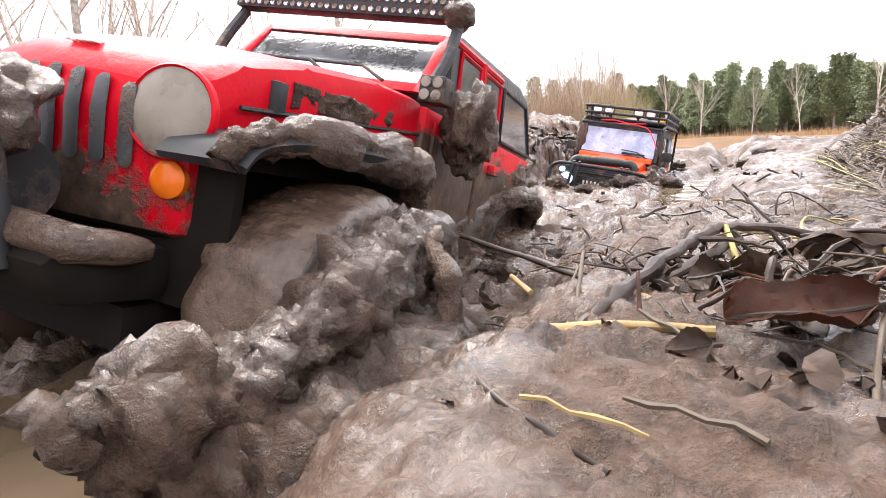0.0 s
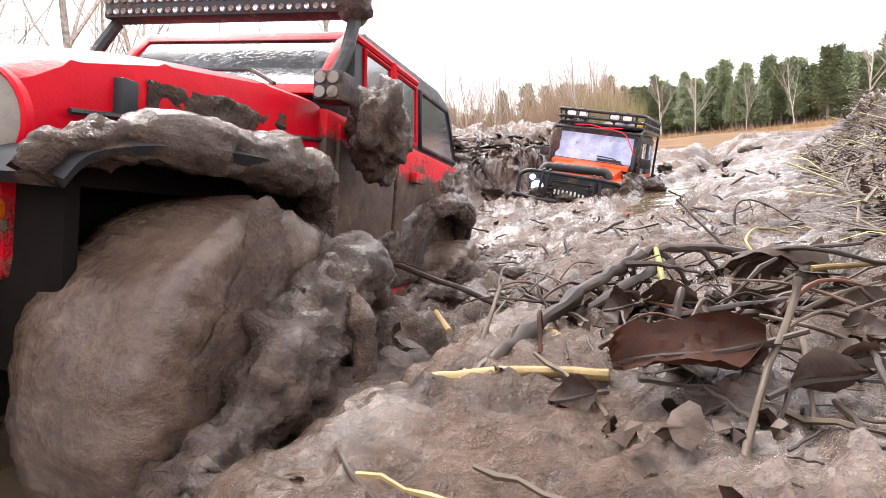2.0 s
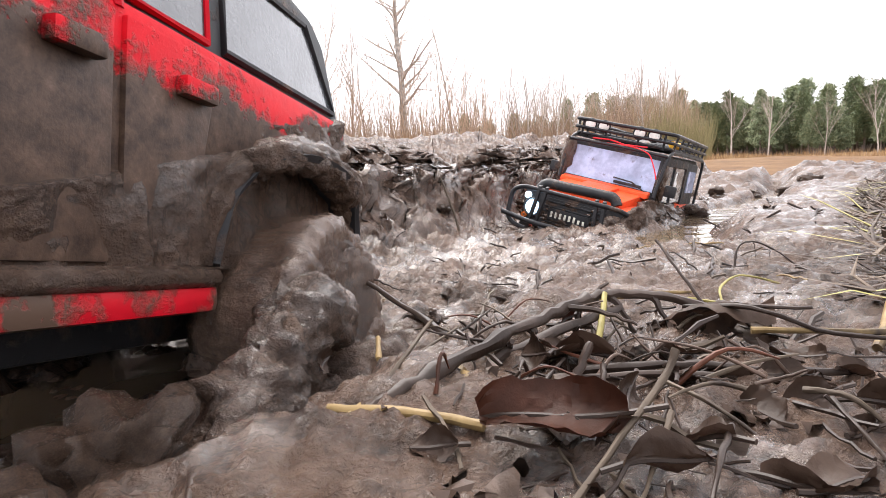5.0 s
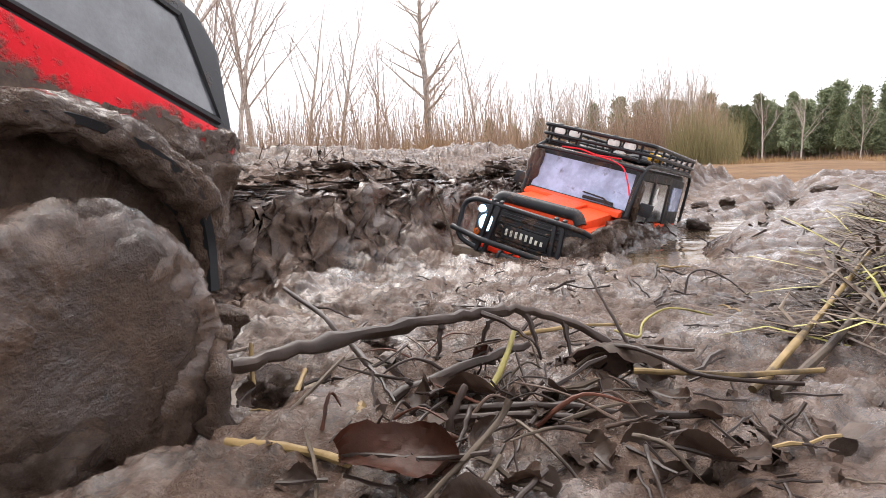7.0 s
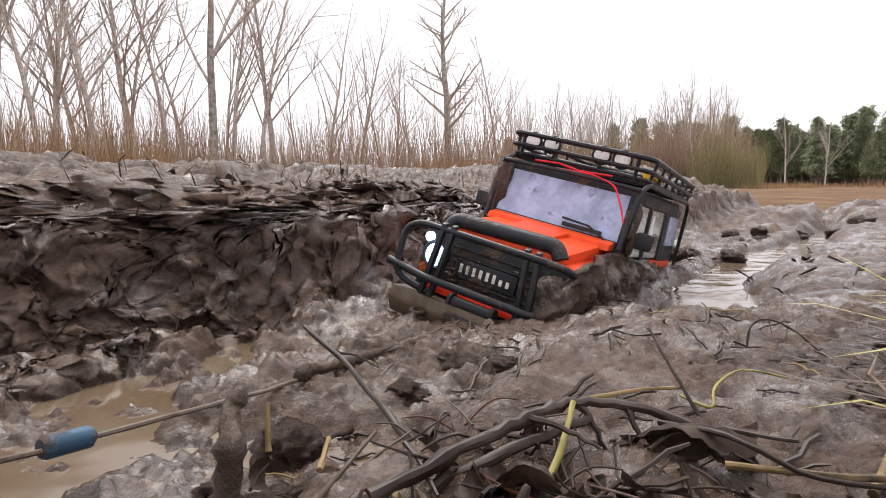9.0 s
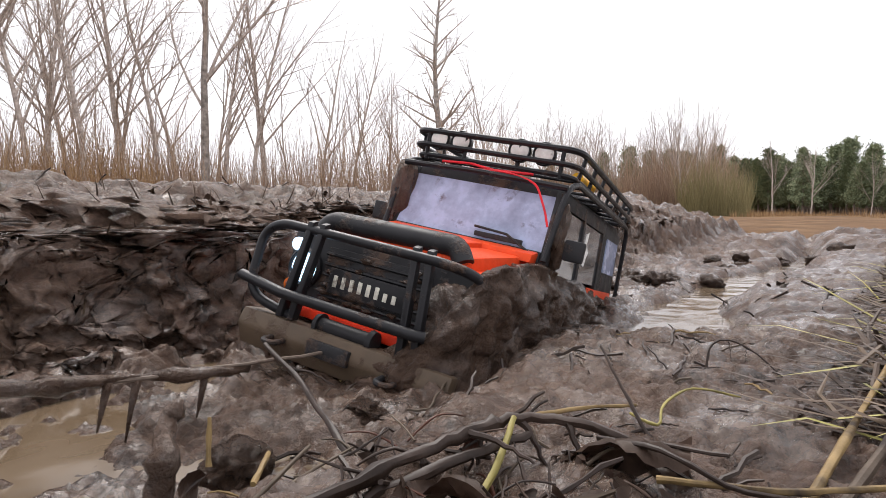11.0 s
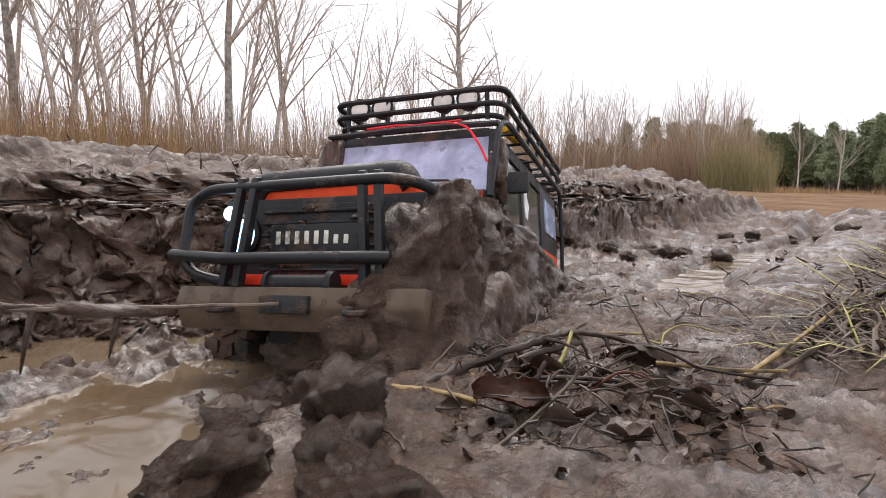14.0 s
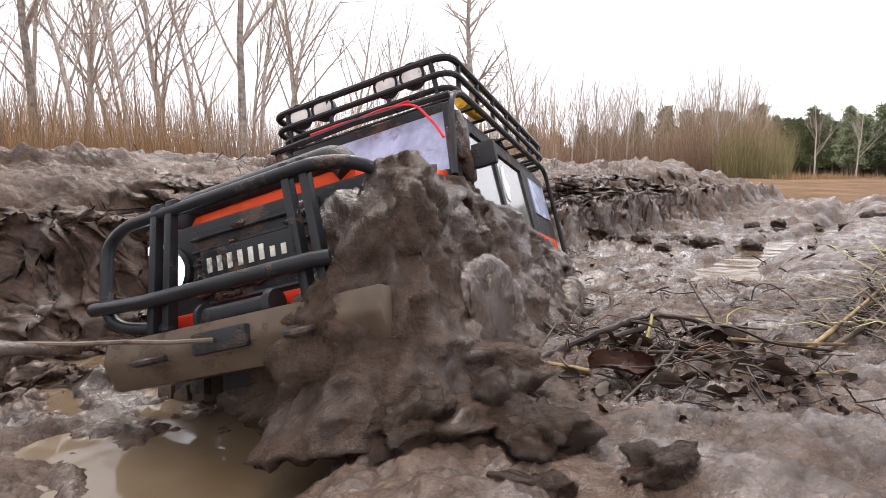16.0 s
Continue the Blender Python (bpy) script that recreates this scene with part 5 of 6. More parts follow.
spots += [(rng.uniform(-62, -22), rng.uniform(24, 36), rng.randrange(5)) for _ in range(14)] + [(rng.uniform(-3, 16), rng.uniform(34, 50), 3) for _ in range(34)]
used = set()
for b, d, k in spots:
    p = put(*at_bearing(b + rng.uniform(-0.4, 0.4), d))
    m = pose(*p, 0, rng.uniform(-2, 2), rng.uniform(0, 360))
    if k in used:
        copy_thing(kinds[k], m)
    else:
        kinds[k].matrix_basis = m
        used.add(k)
# thin birches before the pines
for b, d, h in ((1.8, 42, 0.62), (2.8, 42, 0.58), (20.2, 70, 1.0), (30.5, 62, 0.8), (35.5, 58, 1.0), (37.0, 57, 1.12), (38.2, 60, 0.9), (27.0, 75, 0.7), (14.5, 60, 0.8), (41, 60, 1.0), (23.0, 74, 0.9)):
    copy_thing(kinds[3 if h < 0.9 else 2], pose(*put(*at_bearing(b, d)), 0, 0, rng.uniform(0, 360)))
pines = [pine_tree(50 + k, h) for k, h in enumerate((11.0, 13.0, 9.5, 12.0))]
pine_used = set()
for k in range(380):
    b = -7 + 58 * (k * 0.618034 % 1.0)
    if b < 9.5 and not (-4.5 < b and k % 3 == 0):
        continue
    d = rng.uniform(86, 104) if k < 160 else rng.uniform(104, 140)
    kind = k % 4
    k_size = rng.uniform(0.66, 1.0)
    m = pose(*put(*at_bearing(b, d), 0.3), 0, 0, rng.uniform(0, 360)) @ Matrix.Diagonal((k_size * rng.uniform(0.9, 1.2), k_size, k_size, 1))
    if kind in pine_used:
        copy_thing(pines[kind], m)
    else:
        pines[kind].matrix_basis = m
        pine_used.add(kind)


def stuff_mesh(name, label, material, strands):
    """Many thin three-sided stems in one mesh: (base, tip, bow, radius)."""
    n = len(strands)
    base, tip, bow = (np.array([s[i] for s in strands], float) for i in range(3))
    rad = np.array([s[3] for s in strands])
    mid = (base + tip) / 2 + bow
    verts = np.zeros((n, 7, 3))
    for k, a in enumerate((0, 2.094, 4.189)):
        off = np.stack([np.cos(a) * rad, np.sin(a) * rad, np.zeros(n)], 1)
        verts[:, k] = base + off
        verts[:, 3 + k] = mid + off * 0.65
    verts[:, 6] = tip
    local = [(0, 1, 4, 3), (1, 2, 5, 4), (2, 0, 3, 5), (3, 4, 6), (4, 5, 6), (5, 3, 6)]
    faces = [tuple(7 * i + j for j in f) for i in range(n) for f in local]
    me = bpy.data.meshes.new(name)
    me.from_pydata(verts.reshape(-1, 3).tolist(), [], faces)
    me.materials.append(material)
    return tagged(new(name, me), label, name.replace("_", " "), kind="stuff")


def brush(bearings, distances, count, heights, seed, radius=0.012):
    rng = random.Random(seed)
    out = []
    xy = [at_bearing(rng.uniform(*bearings), rng.uniform(*distances)) for _ in range(count)]
    ground_z = terrain(np.array([p[0] for p in xy]), np.array([p[1] for p in xy]))
    clump = fbm(np.array([(p[0], p[1], 0) for p in xy]), 0.5, 3, seed)
    for (x, y), z, c in zip(xy, ground_z, clump):
        h = rng.uniform(*heights) * (1 + 0.45 * float(c))
        lean = Vector((rng.gauss(0, 0.16), rng.gauss(0, 0.16), 1)) * h
        out.append(((x, y, z - 0.05), (x + lean.x, y + lean.y, z + lean.z), (rng.gauss(0, 0.05) * h, rng.gauss(0, 0.05) * h, 0), radius * rng.uniform(0.6, 1.4)))
    return out


stuff_mesh("willow_thicket", "brown bare willow thicket along the clearing", BRUSH, brush((-1, 17.5), (36, 50), 4200, (1.8, 5.2), 3, 0.013) + brush((8, 17), (34, 38), 1500, (1.4, 3.6), 4, 0.012))
stuff_mesh("olive_thicket", "low olive-brown thicket", BRUSH_OLIVE, brush((13, 18.5), (30, 36), 1500, (1.0, 2.6), 5, 0.011))
stuff_mesh("undergrowth", "dense bare undergrowth below the leafless trees", BRUSH, brush((-62, -1), (19, 36), 12000, (0.9, 4.2), 6, 0.008))
stuff_mesh("wood_interior", "grey-brown stems deep in the pine wood", BARK_PINE, brush((-9, 54), (100, 150), 5200, (4, 8.5), 16, 0.14))
stuff_mesh("tall_reeds", "tall dry reeds", DRY_GRASS, brush((-60, -34), (15.5, 19), 2000, (0.5, 1.6), 7, 0.006) + brush((-34, -2), (17, 22), 1500, (0.2, 0.55), 9, 0.006) + brush((-12, -4.5), (12, 17), 2600, (0.25, 0.75), 10, 0.006))
stuff_mesh("dry_grass", "straw-coloured dry grass on the far slope", DRY_GRASS, brush((17, 50), (26, 60), 9000, (0.12, 0.4), 8, 0.012))


# ---- sticks, straws and leaves ----
def waver(points, amount, seed, steps=5):
    """A natural course through a few points."""
    rng, out = random.Random(seed), []
    pts = [Vector(p) for p in points]
    for i in range(len(pts) - 1):
        p0, p1, p2, p3 = pts[max(i - 1, 0)], pts[i], pts[i + 1], pts[min(i + 2, len(pts) - 1)]
        for k in range(steps):
            t = k / steps
            q = 0.5 * (2 * p1 + (p2 - p0) * t + (2 * p0 - 5 * p1 + 4 * p2 - p3) * t * t + (3 * p1 - p0 - 3 * p2 + p3) * t ** 3)
            out.append(q + Vector((rng.uniform(-1, 1), rng.uniform(-1, 1), rng.uniform(-1, 1))) * amount)
    return out + [pts[-1]]


def stick(name, label, points, r0, r1, material, seed=0, category="stick", group="", knots=0, twigs=()):
    """A stick with bark bumps; twigs are (place along it, direction, length)."""
    ob = thing(name, label, category, group)
    pts = waver(points, r0 * (0.30 if material is TWIG else 0.16), seed)
    rng = random.Random(seed)
    n = len(pts)
    radii = [(r0 + (r1 - r0) * k / (n - 1)) * rng.uniform(0.86, 1.16) for k in range(n)]
    for _ in range(knots):
        k = rng.randrange(1, n - 1)
        radii[k] *= 1.45
    part("stem", tube(pts, radii, 9, False, 0.10, seed), material, ob)
    for u, way, length in twigs:
        p, d = pts[int(u * (n - 1))], Vector(way).normalized()
        w = waver([p, p + d * length * 0.5 + Vector((0, 0, 0.002)), p + d * length], 0.0006, seed + int(u * 99))
        part("side_twig", tube(w, [r1 * 0.85 * (1 - 0.7 * k / (len(w) - 1)) for k in range(len(w))], 6, False, 0.08, seed), material, ob)
    return ob


def leaf(name, label, centre, size, material, turn, curl, pitch=0.0, roll=0.0, seed=0, back=None):
    """A dead leaf: curled blade with a midrib and a real thickness."""
    ob = thing(name, label, "leaf", "dead leaves")
    bm = bmesh.new()
    nu, nv = 16, 10
    rng = random.Random(seed)
    ph = rng.uniform(0, 6)
    rows = []
    for i in range(nu + 1):
        u = i / nu
        half = size[1] * (math.sin(math.pi * min(1, u * 0.96 + 0.02)) ** 0.7) * (1 + 0.10 * math.sin(9 * u + ph))
        row = []
        for j in range(nv + 1):
            v = 2 * j / nv - 1
            a = v * curl
            yy = half * (math.sin(a) / curl if curl else v)
            zz = half * (1 - math.cos(a)) / max(curl, 0.1) + size[0] * 0.10 * math.sin(5 * u + ph + v) * (0.4 + abs(v))
            row.append(bm.verts.new(((u - 0.5) * size[0], yy * rng.uniform(0.9, 1.06), zz + size[0] * rng.uniform(-0.022, 0.022))))
        rows.append(row)
    for a, b in zip(rows, rows[1:]):
        for j in range(nv):
            bm.faces.new((a[j], a[j + 1], b[j + 1], b[j]))
    m = pose(*centre, pitch, roll, turn)
    bmesh.ops.solidify(bm, geom=bm.faces[:], thickness=0.0006)
    blade = part("blade", bm, material, ob)
    rib = tube([((u - 0.5) * size[0], 0, size[0] * 0.04 * math.sin(5 * u + ph) - 0.0003) for u in np.linspace(0, 1.25, 12)], 0.0007, 6)
    part("rib", rib, TWIG, ob)
    ob.matrix_basis = m
    return ob


branch = stick("fallen_branch", "long crooked wet branch lying across the mud", [(0.080, 0.256, 0.000), (0.094, 0.272, 0.005), (0.114, 0.296, 0.009), (0.135, 0.321, 0.012), (0.152, 0.338, 0.015), (0.168, 0.347, 0.017), (0.190, 0.350, 0.015), (0.212, 0.346, 0.009)], 0.0024, 0.0020, TWIG, 1, "stick", "", 5, ((0.45, (0.1, -0.2, -1), 0.016), (0.62, (-0.2, -0.1, -1), 0.018), (0.72, (0.5, -0.3, -0.8), 0.022), (0.85, (0.3, -0.5, -0.7), 0.02), (0.55, (0.8, -0.5, -0.1), 0.03)))
stick("fallen_branch", "dark wet stick over the debris", [(0.120, 0.300, 0.004), (0.150, 0.325, 0.010), (0.172, 0.345, 0.012)], 0.0020, 0.0015, TWIG, 2, knots=2)
stick("slanting_twig", "thin dark twig standing slantwise in the mud", [(0.224, 0.383, -0.004), (0.214, 0.404, 0.014), (0.206, 0.423, 0.030)], 0.0010, 0.0006, TWIG, 3, "twig")
stick("reed_stalk", "pale green bent reed stalk on the mud", [(0.218, 0.406, 0.002), (0.2215, 0.390, 0.004), (0.227, 0.387, 0.004), (0.232, 0.402, 0.008), (0.250, 0.424, 0.010), (0.277, 0.440, 0.002)], 0.0008, 0.0005, STRAW_GREEN, 4, "reed")
stick("reed_stalk", "pale yellow reed stalk on the mud", [(0.168, 0.368, 0.010), (0.195, 0.392, 0.008), (0.222, 0.416, 0.003)], 0.0011, 0.0007, STRAW, 5, "reed")
stick("arched_twig", "small black arched twig with side shoots", [(0.280, 0.512, -0.002), (0.284, 0.518, 0.012), (0.296, 0.524, 0.015), (0.310, 0.522, 0.009), (0.322, 0.514, -0.002)], 0.0007, 0.0005, TWIG, 6, "twig", "", 2, ((0.5, (0.1, -0.3, -1), 0.014), (0.72, (-0.2, -0.3, -1), 0.010)))
stick("broken_stick", "dark stick with a yellow broken end", [(0.006, 0.468, 0.016), (0.050, 0.412, 0.012), (0.090, 0.358, 0.004), (0.119, 0.320, -0.004)], 0.0016, 0.0012, TWIG, 7, "stick", "", 2, ((0.3, (0.9, -0.1, -0.25), 0.028),))
stick("stump", "short muddy root stump", [(0.046, 0.300, -0.012), (0.048, 0.305, 0.010), (0.042, 0.316, 0.020), (0.044, 0.320, 0.027)], 0.0055, 0.0024, MUD_CAKED, 8, "stump", "", 3)
stick("fallen_branch", "straight brown stick across the debris", [(0.148, 0.286, 0.006), (0.180, 0.287, 0.007), (0.205, 0.284, 0.006), (0.232, 0.289, 0.004)], 0.0016, 0.0012, TWIG, 9)
stick("fallen_branch", "thin brown stick beside a thicker one", [(0.146, 0.276, 0.006), (0.176, 0.281, 0.006), (0.218, 0.276, 0.004)], 0.0014, 0.0010, TWIG, 10)
stick("post_stub", "short upright broken stick", [(0.144, 0.270, -0.008), (0.147, 0.276, 0.008), (0.151, 0.281, 0.016)], 0.0016, 0.0012, TWIG, 11, "stick")
stick("dead_stalk", "pale bent dead stalk leaning in the debris", [(0.130, 0.205, -0.002), (0.147, 0.228, 0.006), (0.163, 0.244, 0.018), (0.167, 0.248, 0.024)], 0.0007, 0.0011, STALK, 13, "stalk")
stick("reed_stalk", "long split yellow reed stalk leaning on the heap", [(0.256, 0.318, 0.002), (0.330, 0.428, 0.006), (0.430, 0.575, 0.018)], 0.0018, 0.0013, STRAW, 14, "reed", "reeds on the heap")
stick("reed_stalk", "long pale reed stalk leaning on the heap", [(0.262, 0.312, 0.002), (0.345, 0.425, 0.005), (0.465, 0.600, 0.020)], 0.0020, 0.0016, STALK, 15, "reed", "reeds on the heap")
stick("straw", "yellow straw lying on wet mud", [(0.076, 0.240, 0.001), (0.081, 0.260, 0.003), (0.087, 0.282, 0.004)], 0.0007, 0.0006, STRAW, 16, "straw")
stick("straw", "yellow straw lying on wet mud", [(0.088, 0.287, 0.004), (0.094, 0.313, 0.004), (0.104, 0.350, 0.003)], 0.0007, 0.0005, STALK, 17, "straw")
stick("straw", "short pale straw on wet mud", [(0.078, 0.310, 0.002), (0.073, 0.332, 0.004)], 0.0012, 0.0010, STRAW, 18, "straw")
stick("reed_stalk", "thick yellow reed piece in the mud", [(0.072, 0.262, 0.002), (0.095, 0.257, 0.004), (0.119, 0.250, 0.003)], 0.0018, 0.0016, STRAW, 19, "reed")
stick("dark_twig", "reddish wet twig half sunk in the mud", [(0.051, 0.229, 0.003), (0.059, 0.210, 0.003), (0.073, 0.186, 0.001)], 0.0008, 0.0007, TWIG, 20, "twig", "", 3)
stick("straw", "brown straw stuck slantwise in the mud", [(0.083, 0.257, 0.001), (0.090, 0.285, 0.008), (0.098, 0.312, 0.016)], 0.0009, 0.0007, STALK, 21, "straw")
stick("straw", "short pale straw standing in the mud", [(0.046, 0.335, -0.004), (0.044, 0.340, 0.014)], 0.0012, 0.0009, STRAW, 22, "straw")
stick("reed_stalk", "yellow reed piece poking from the debris", [(0.150, 0.298, -0.004), (0.160, 0.322, 0.006), (0.166, 0.345, 0.018)], 0.0015, 0.0012, STRAW_GREEN, 23, "reed")
stick("reed_stalk", "broad yellow reed piece under the branch", [(0.108, 0.296, 0.002), (0.114, 0.281, 0.003)], 0.0023, 0.0024, STRAW, 24, "reed")
stick("dark_twig", "thin dark twig among leaves", [(0.197, 0.343, 0.012), (0.215, 0.324, 0.016), (0.237, 0.310, 0.010), (0.272, 0.314, 0.006)], 0.0011, 0.0008, TWIG, 25, "twig")
stick("reed_stalk", "yellowish reed lying at the foot of the debris", [(0.212, 0.316, 0.010), (0.247, 0.312, 0.010), (0.283, 0.324, 0.008)], 0.0012, 0.0010, STRAW, 26, "reed")
stick("stake", "pale bare stick leaning on the torn bank", [(-0.058, 0.925, -0.045), (-0.063, 0.935, 0.02), (-0.072, 0.948, 0.074)], 0.0034, 0.0024, STALK, 27, "stick", "sticks on the bank")
stick("stake", "thin pale root leaning on the torn bank", [(-0.352, 0.765, -0.030), (-0.325, 0.785, 0.030), (-0.300, 0.805, 0.074)], 0.0020, 0.0013, STALK, 28, "stick", "sticks on the bank")
stick("stake", "thin pale stick leaning on the torn bank", [(0.062, 0.980, -0.030), (0.048, 0.990, 0.020), (0.030, 1.005, 0.066)], 0.0020, 0.0015, STALK, 29, "stick", "sticks on the bank")

leaf("dead_leaf", "large curled rust-brown dead leaf on the debris", (0.136, 0.241, 0.010), (0.036, 0.013), LEAF_RUST, -10, 1.2, 34, -8, 1)
leaf("dead_leaf", "broad grey-brown wet dead leaf", (0.148, 0.300, 0.006), (0.030, 0.012), LEAF_BROWN, 150, 0.6, 18, 10, 2)
leaf("dead_leaf", "large torn sheet of dark bark-like leaf", (0.205, 0.340, 0.010), (0.048, 0.014), LEAF_BROWN, -28, 1.2, 150, -12, 3)
leaf("dead_leaf", "torn upright brown leaf", (0.222, 0.338, 0.004), (0.020, 0.007), LEAF_BROWN, -60, 0.8, 55, 0, 4)
leaf("dead_leaf", "dark curled leaf in the debris", (0.165, 0.292, 0.004), (0.018, 0.005), LEAF_BROWN, 40, 0.9, 20, 20, 5)
leaf("dead_leaf", "grey-brown broken dead leaf", (0.140, 0.245, 0.004), (0.018, 0.006), LEAF_BROWN, 80, 0.9, -20, 14, 6)
leaf("dead_leaf", "brown leaf edge standing from the mud", (0.060, 0.300, 0.003), (0.018, 0.006), LEAF_BROWN, 100, 1.0, 70, 0, 7)
leaf("dead_leaf", "red-brown scrap of leaf hanging on the branch", (0.150, 0.342, 0.008), (0.014, 0.006), LEAF_RUST, 60, 0.9, 80, 0, 8)
leaf("dead_leaf", "small dark leaf scrap on the mud", (0.107, 0.238, 0.003), (0.012, 0.005), LEAF_BROWN, 10, 0.9, 40, 0, 9)
leaf("dead_leaf", "brown broken leaf leaning on a stick", (0.205, 0.262, 0.005), (0.020, 0.005), LEAF_BROWN, 15, 0.9, 30, -14, 10)
leaf("dead_leaf", "grey wet leaf in the debris", (0.222, 0.303, 0.005), (0.018, 0.006), LEAF_BROWN, 130, 0.7, -12, 10, 11)

rng = random.Random(55)
for k in range(7):
    x, y = rng.uniform(0.135, 0.230), rng.uniform(0.215, 0.290)
    dx, dy = rng.uniform(-0.022, 0.022), -rng.uniform(0.012, 0.040)
    z = height_at(x, y)
    pts = [(x, y, z + 0.003 + 0.007 * rng.random()), (x + dx * 0.5, y + dy * 0.5, z + 0.003 + 0.005 * rng.random()), (x + dx, y + dy, z - 0.001)]
    mat, what = ((TWIG, "dark dead stem"), (STALK, "grey dead stem"), (TWIG, "dark dead stem"), (STALK, "grey dead stem"))[k % 4]
    stick("dead_stalk", what + " hanging from the debris", pts, rng.uniform(0.0005, 0.0011), 0.0004, mat, 200 + k, "stalk", "stalks in the debris")
for k in range(16):
    leaf("dead_leaf", "dark wet leaf in the debris pile", (rng.uniform(0.13, 0.24), rng.uniform(0.21, 0.31), rng.uniform(0.002, 0.012)), (rng.uniform(0.012, 0.024), rng.uniform(0.004, 0.008)), LEAF_BROWN, rng.uniform(0, 360), 0.9, rng.uniform(-50, 60), rng.uniform(-20, 20), 30 + k)

rng = random.Random(58)
for k in range(46):
    x, y = rng.uniform(0.100, 0.222), rng.uniform(0.262, 0.352)
    a, n = rng.uniform(0, 2 * math.pi), rng.uniform(0.010, 0.034)
    z = height_at(x, y)
    pts = [(x, y, z + 0.001), (x + 0.5 * n * math.cos(a), y + 0.5 * n * math.sin(a), z + rng.uniform(0.002, 0.012)), (x + n * math.cos(a), y + n * math.sin(a), z + rng.uniform(-0.002, 0.012))]
    mat, what = ((TWIG, "thin dark wet twig"), (LEAF_BROWN, "brown muddy stem"), (TWIG, "thin dark wet twig"), (STALK, "grey dead stem"), (LEAF_RUST, "reddish dead stem"))[k % 5]
    stick("tangled_twig", what + " in the tangle under the branch", pts, rng.uniform(0.0004, 0.0010), 0.0003, mat, 400 + k, "twig", "twigs under the branch")

# small litter: shared meshes, each its own thing
rng = random.Random(77)
bits = []
for k in range(6):
    n = 5
    pts = [(0.012 * (i / n - 0.5) * 2, 0.0009 * rng.uniform(-1, 1), 0.0007 * rng.uniform(-1, 1)) for i in range(n + 1)]
    kind = ("twig_bit", "small dark wet twig on the mud", "twig", TWIG) if k < 4 else ("straw_bit", "small pale straw on the mud", "straw", STRAW if k == 4 else STALK)
    ob = tagged(mesh_object(kind[0], tube(pts, [0.0006 * rng.uniform(0.7, 1.2) for _ in pts], 5), kind[3]), kind[1], kind[2], kind[2] + " litter")
    bits.append(ob)
scraps = []
for k in range(4):
    bm = bmesh.new()
    ring = [bm.verts.new((0.007 * math.cos(a) * rng.uniform(0.6, 1.3), 0.0042 * math.sin(a) * rng.uniform(0.6, 1.3), 0.003 * rng.uniform(-1, 1))) for a in np.linspace(0, 2 * math.pi, 9)[:-1]]
    mid = bm.verts.new((0, 0, 0.0012))
    for a, b in zip(ring, ring[1:] + ring[:1]):
        bm.faces.new((a, b, mid))
    bmesh.ops.solidify(bm, geom=bm.faces[:], thickness=0.0006)
    scraps.append(tagged(mesh_object("leaf_scrap", bm, LEAF_BROWN), "torn dark leaf scrap sticking from the mud", "leaf", "leaf litter"))


def scatter(kinds, count, area, seed, size=(0.6, 1.7), tilt=25, lift=0.001):
    rng = random.Random(seed)
    placed = 0
    xs = [(rng.uniform(area[0], area[1]), rng.uniform(area[2], area[3]) ) for _ in range(count)]
    zs = terrain(np.array([p[0] for p in xs]), np.array([p[1] for p in xs]))
    for (x, y), z in zip(xs, zs):
        src = rng.choice(kinds)
        s = rng.uniform(*size)
        m = pose(x, y, float(z) + lift, rng.uniform(-tilt, tilt), rng.uniform(-tilt, tilt), rng.uniform(0, 360)) @ Matrix.Diagonal((s, s, s, 1))
        first = src.matrix_basis == Matrix.Identity(4)
        ob = src if first else src.copy()
        if not first:
            scene.collection.objects.link(ob)
        ob.matrix_basis = m


scatter(bits[:4], 120, (0.04, 0.34, 0.30, 0.80), 1)
scatter(bits[:4], 70, (0.10, 0.60, 0.75, 1.50), 2, (1.0, 2.6))
scatter(bits[:4] + scraps[:2], 90, (0.11, 0.27, 0.20, 0.36), 3, (0.4, 1.1), 45, 0.002)
scatter(bits[:4] + scraps, 150, (0.11, 0.26, 0.18, 0.32), 8, (0.25, 0.8), 45, 0.001)
scatter(bits[4:], 46, (0.02, 0.32, 0.14, 0.70), 4, (0.6, 1.5))
scatter(scraps, 90, (0.02, 0.36, 0.12, 0.75), 5, (0.15, 0.42), 55, 0.0006)
scatter(scraps, 60, (0.10, 0.60, 0.75, 1.60), 6, (0.5, 1.3), 45, 0.001)
scatter(bits[:4] + scraps, 70, (-0.75, 0.0, 0.80, 1.30), 7, (0.8, 2.2), 60, 0.003)


def heap_stems(count, seed, radius, lengths, lie):
    rng = random.Random(seed)
    out = []
    spots = []
    while len(spots) < count:
        x, y = rng.uniform(0.28, 0.95), rng.uniform(0.39, 1.35)
        d = (x - 0.285) * 0.876 - (y - 0.38) * 0.482
        if 0.005 < d < 0.34:
            spots.append((x, y))
    zs = terrain(np.array([p[0] for p in spots]), np.array([p[1] for p in spots]))
    for (x, y), z in zip(spots, zs):
        n = rng.uniform(*lengths)
        a, e = rng.uniform(0, 2 * math.pi), radians(rng.uniform(-6, lie))
        tip = (x + n * math.cos(a) * math.cos(e), y + n * math.sin(a) * math.cos(e), float(z) + 0.004 + n * math.sin(e))
        out.append(((x, y, float(z) + 0.002), tip, (rng.gauss(0, 0.08) * n, rng.gauss(0, 0.08) * n, rng.uniform(0, 0.12) * n), radius * rng.uniform(0.6, 1.4)))
    return out


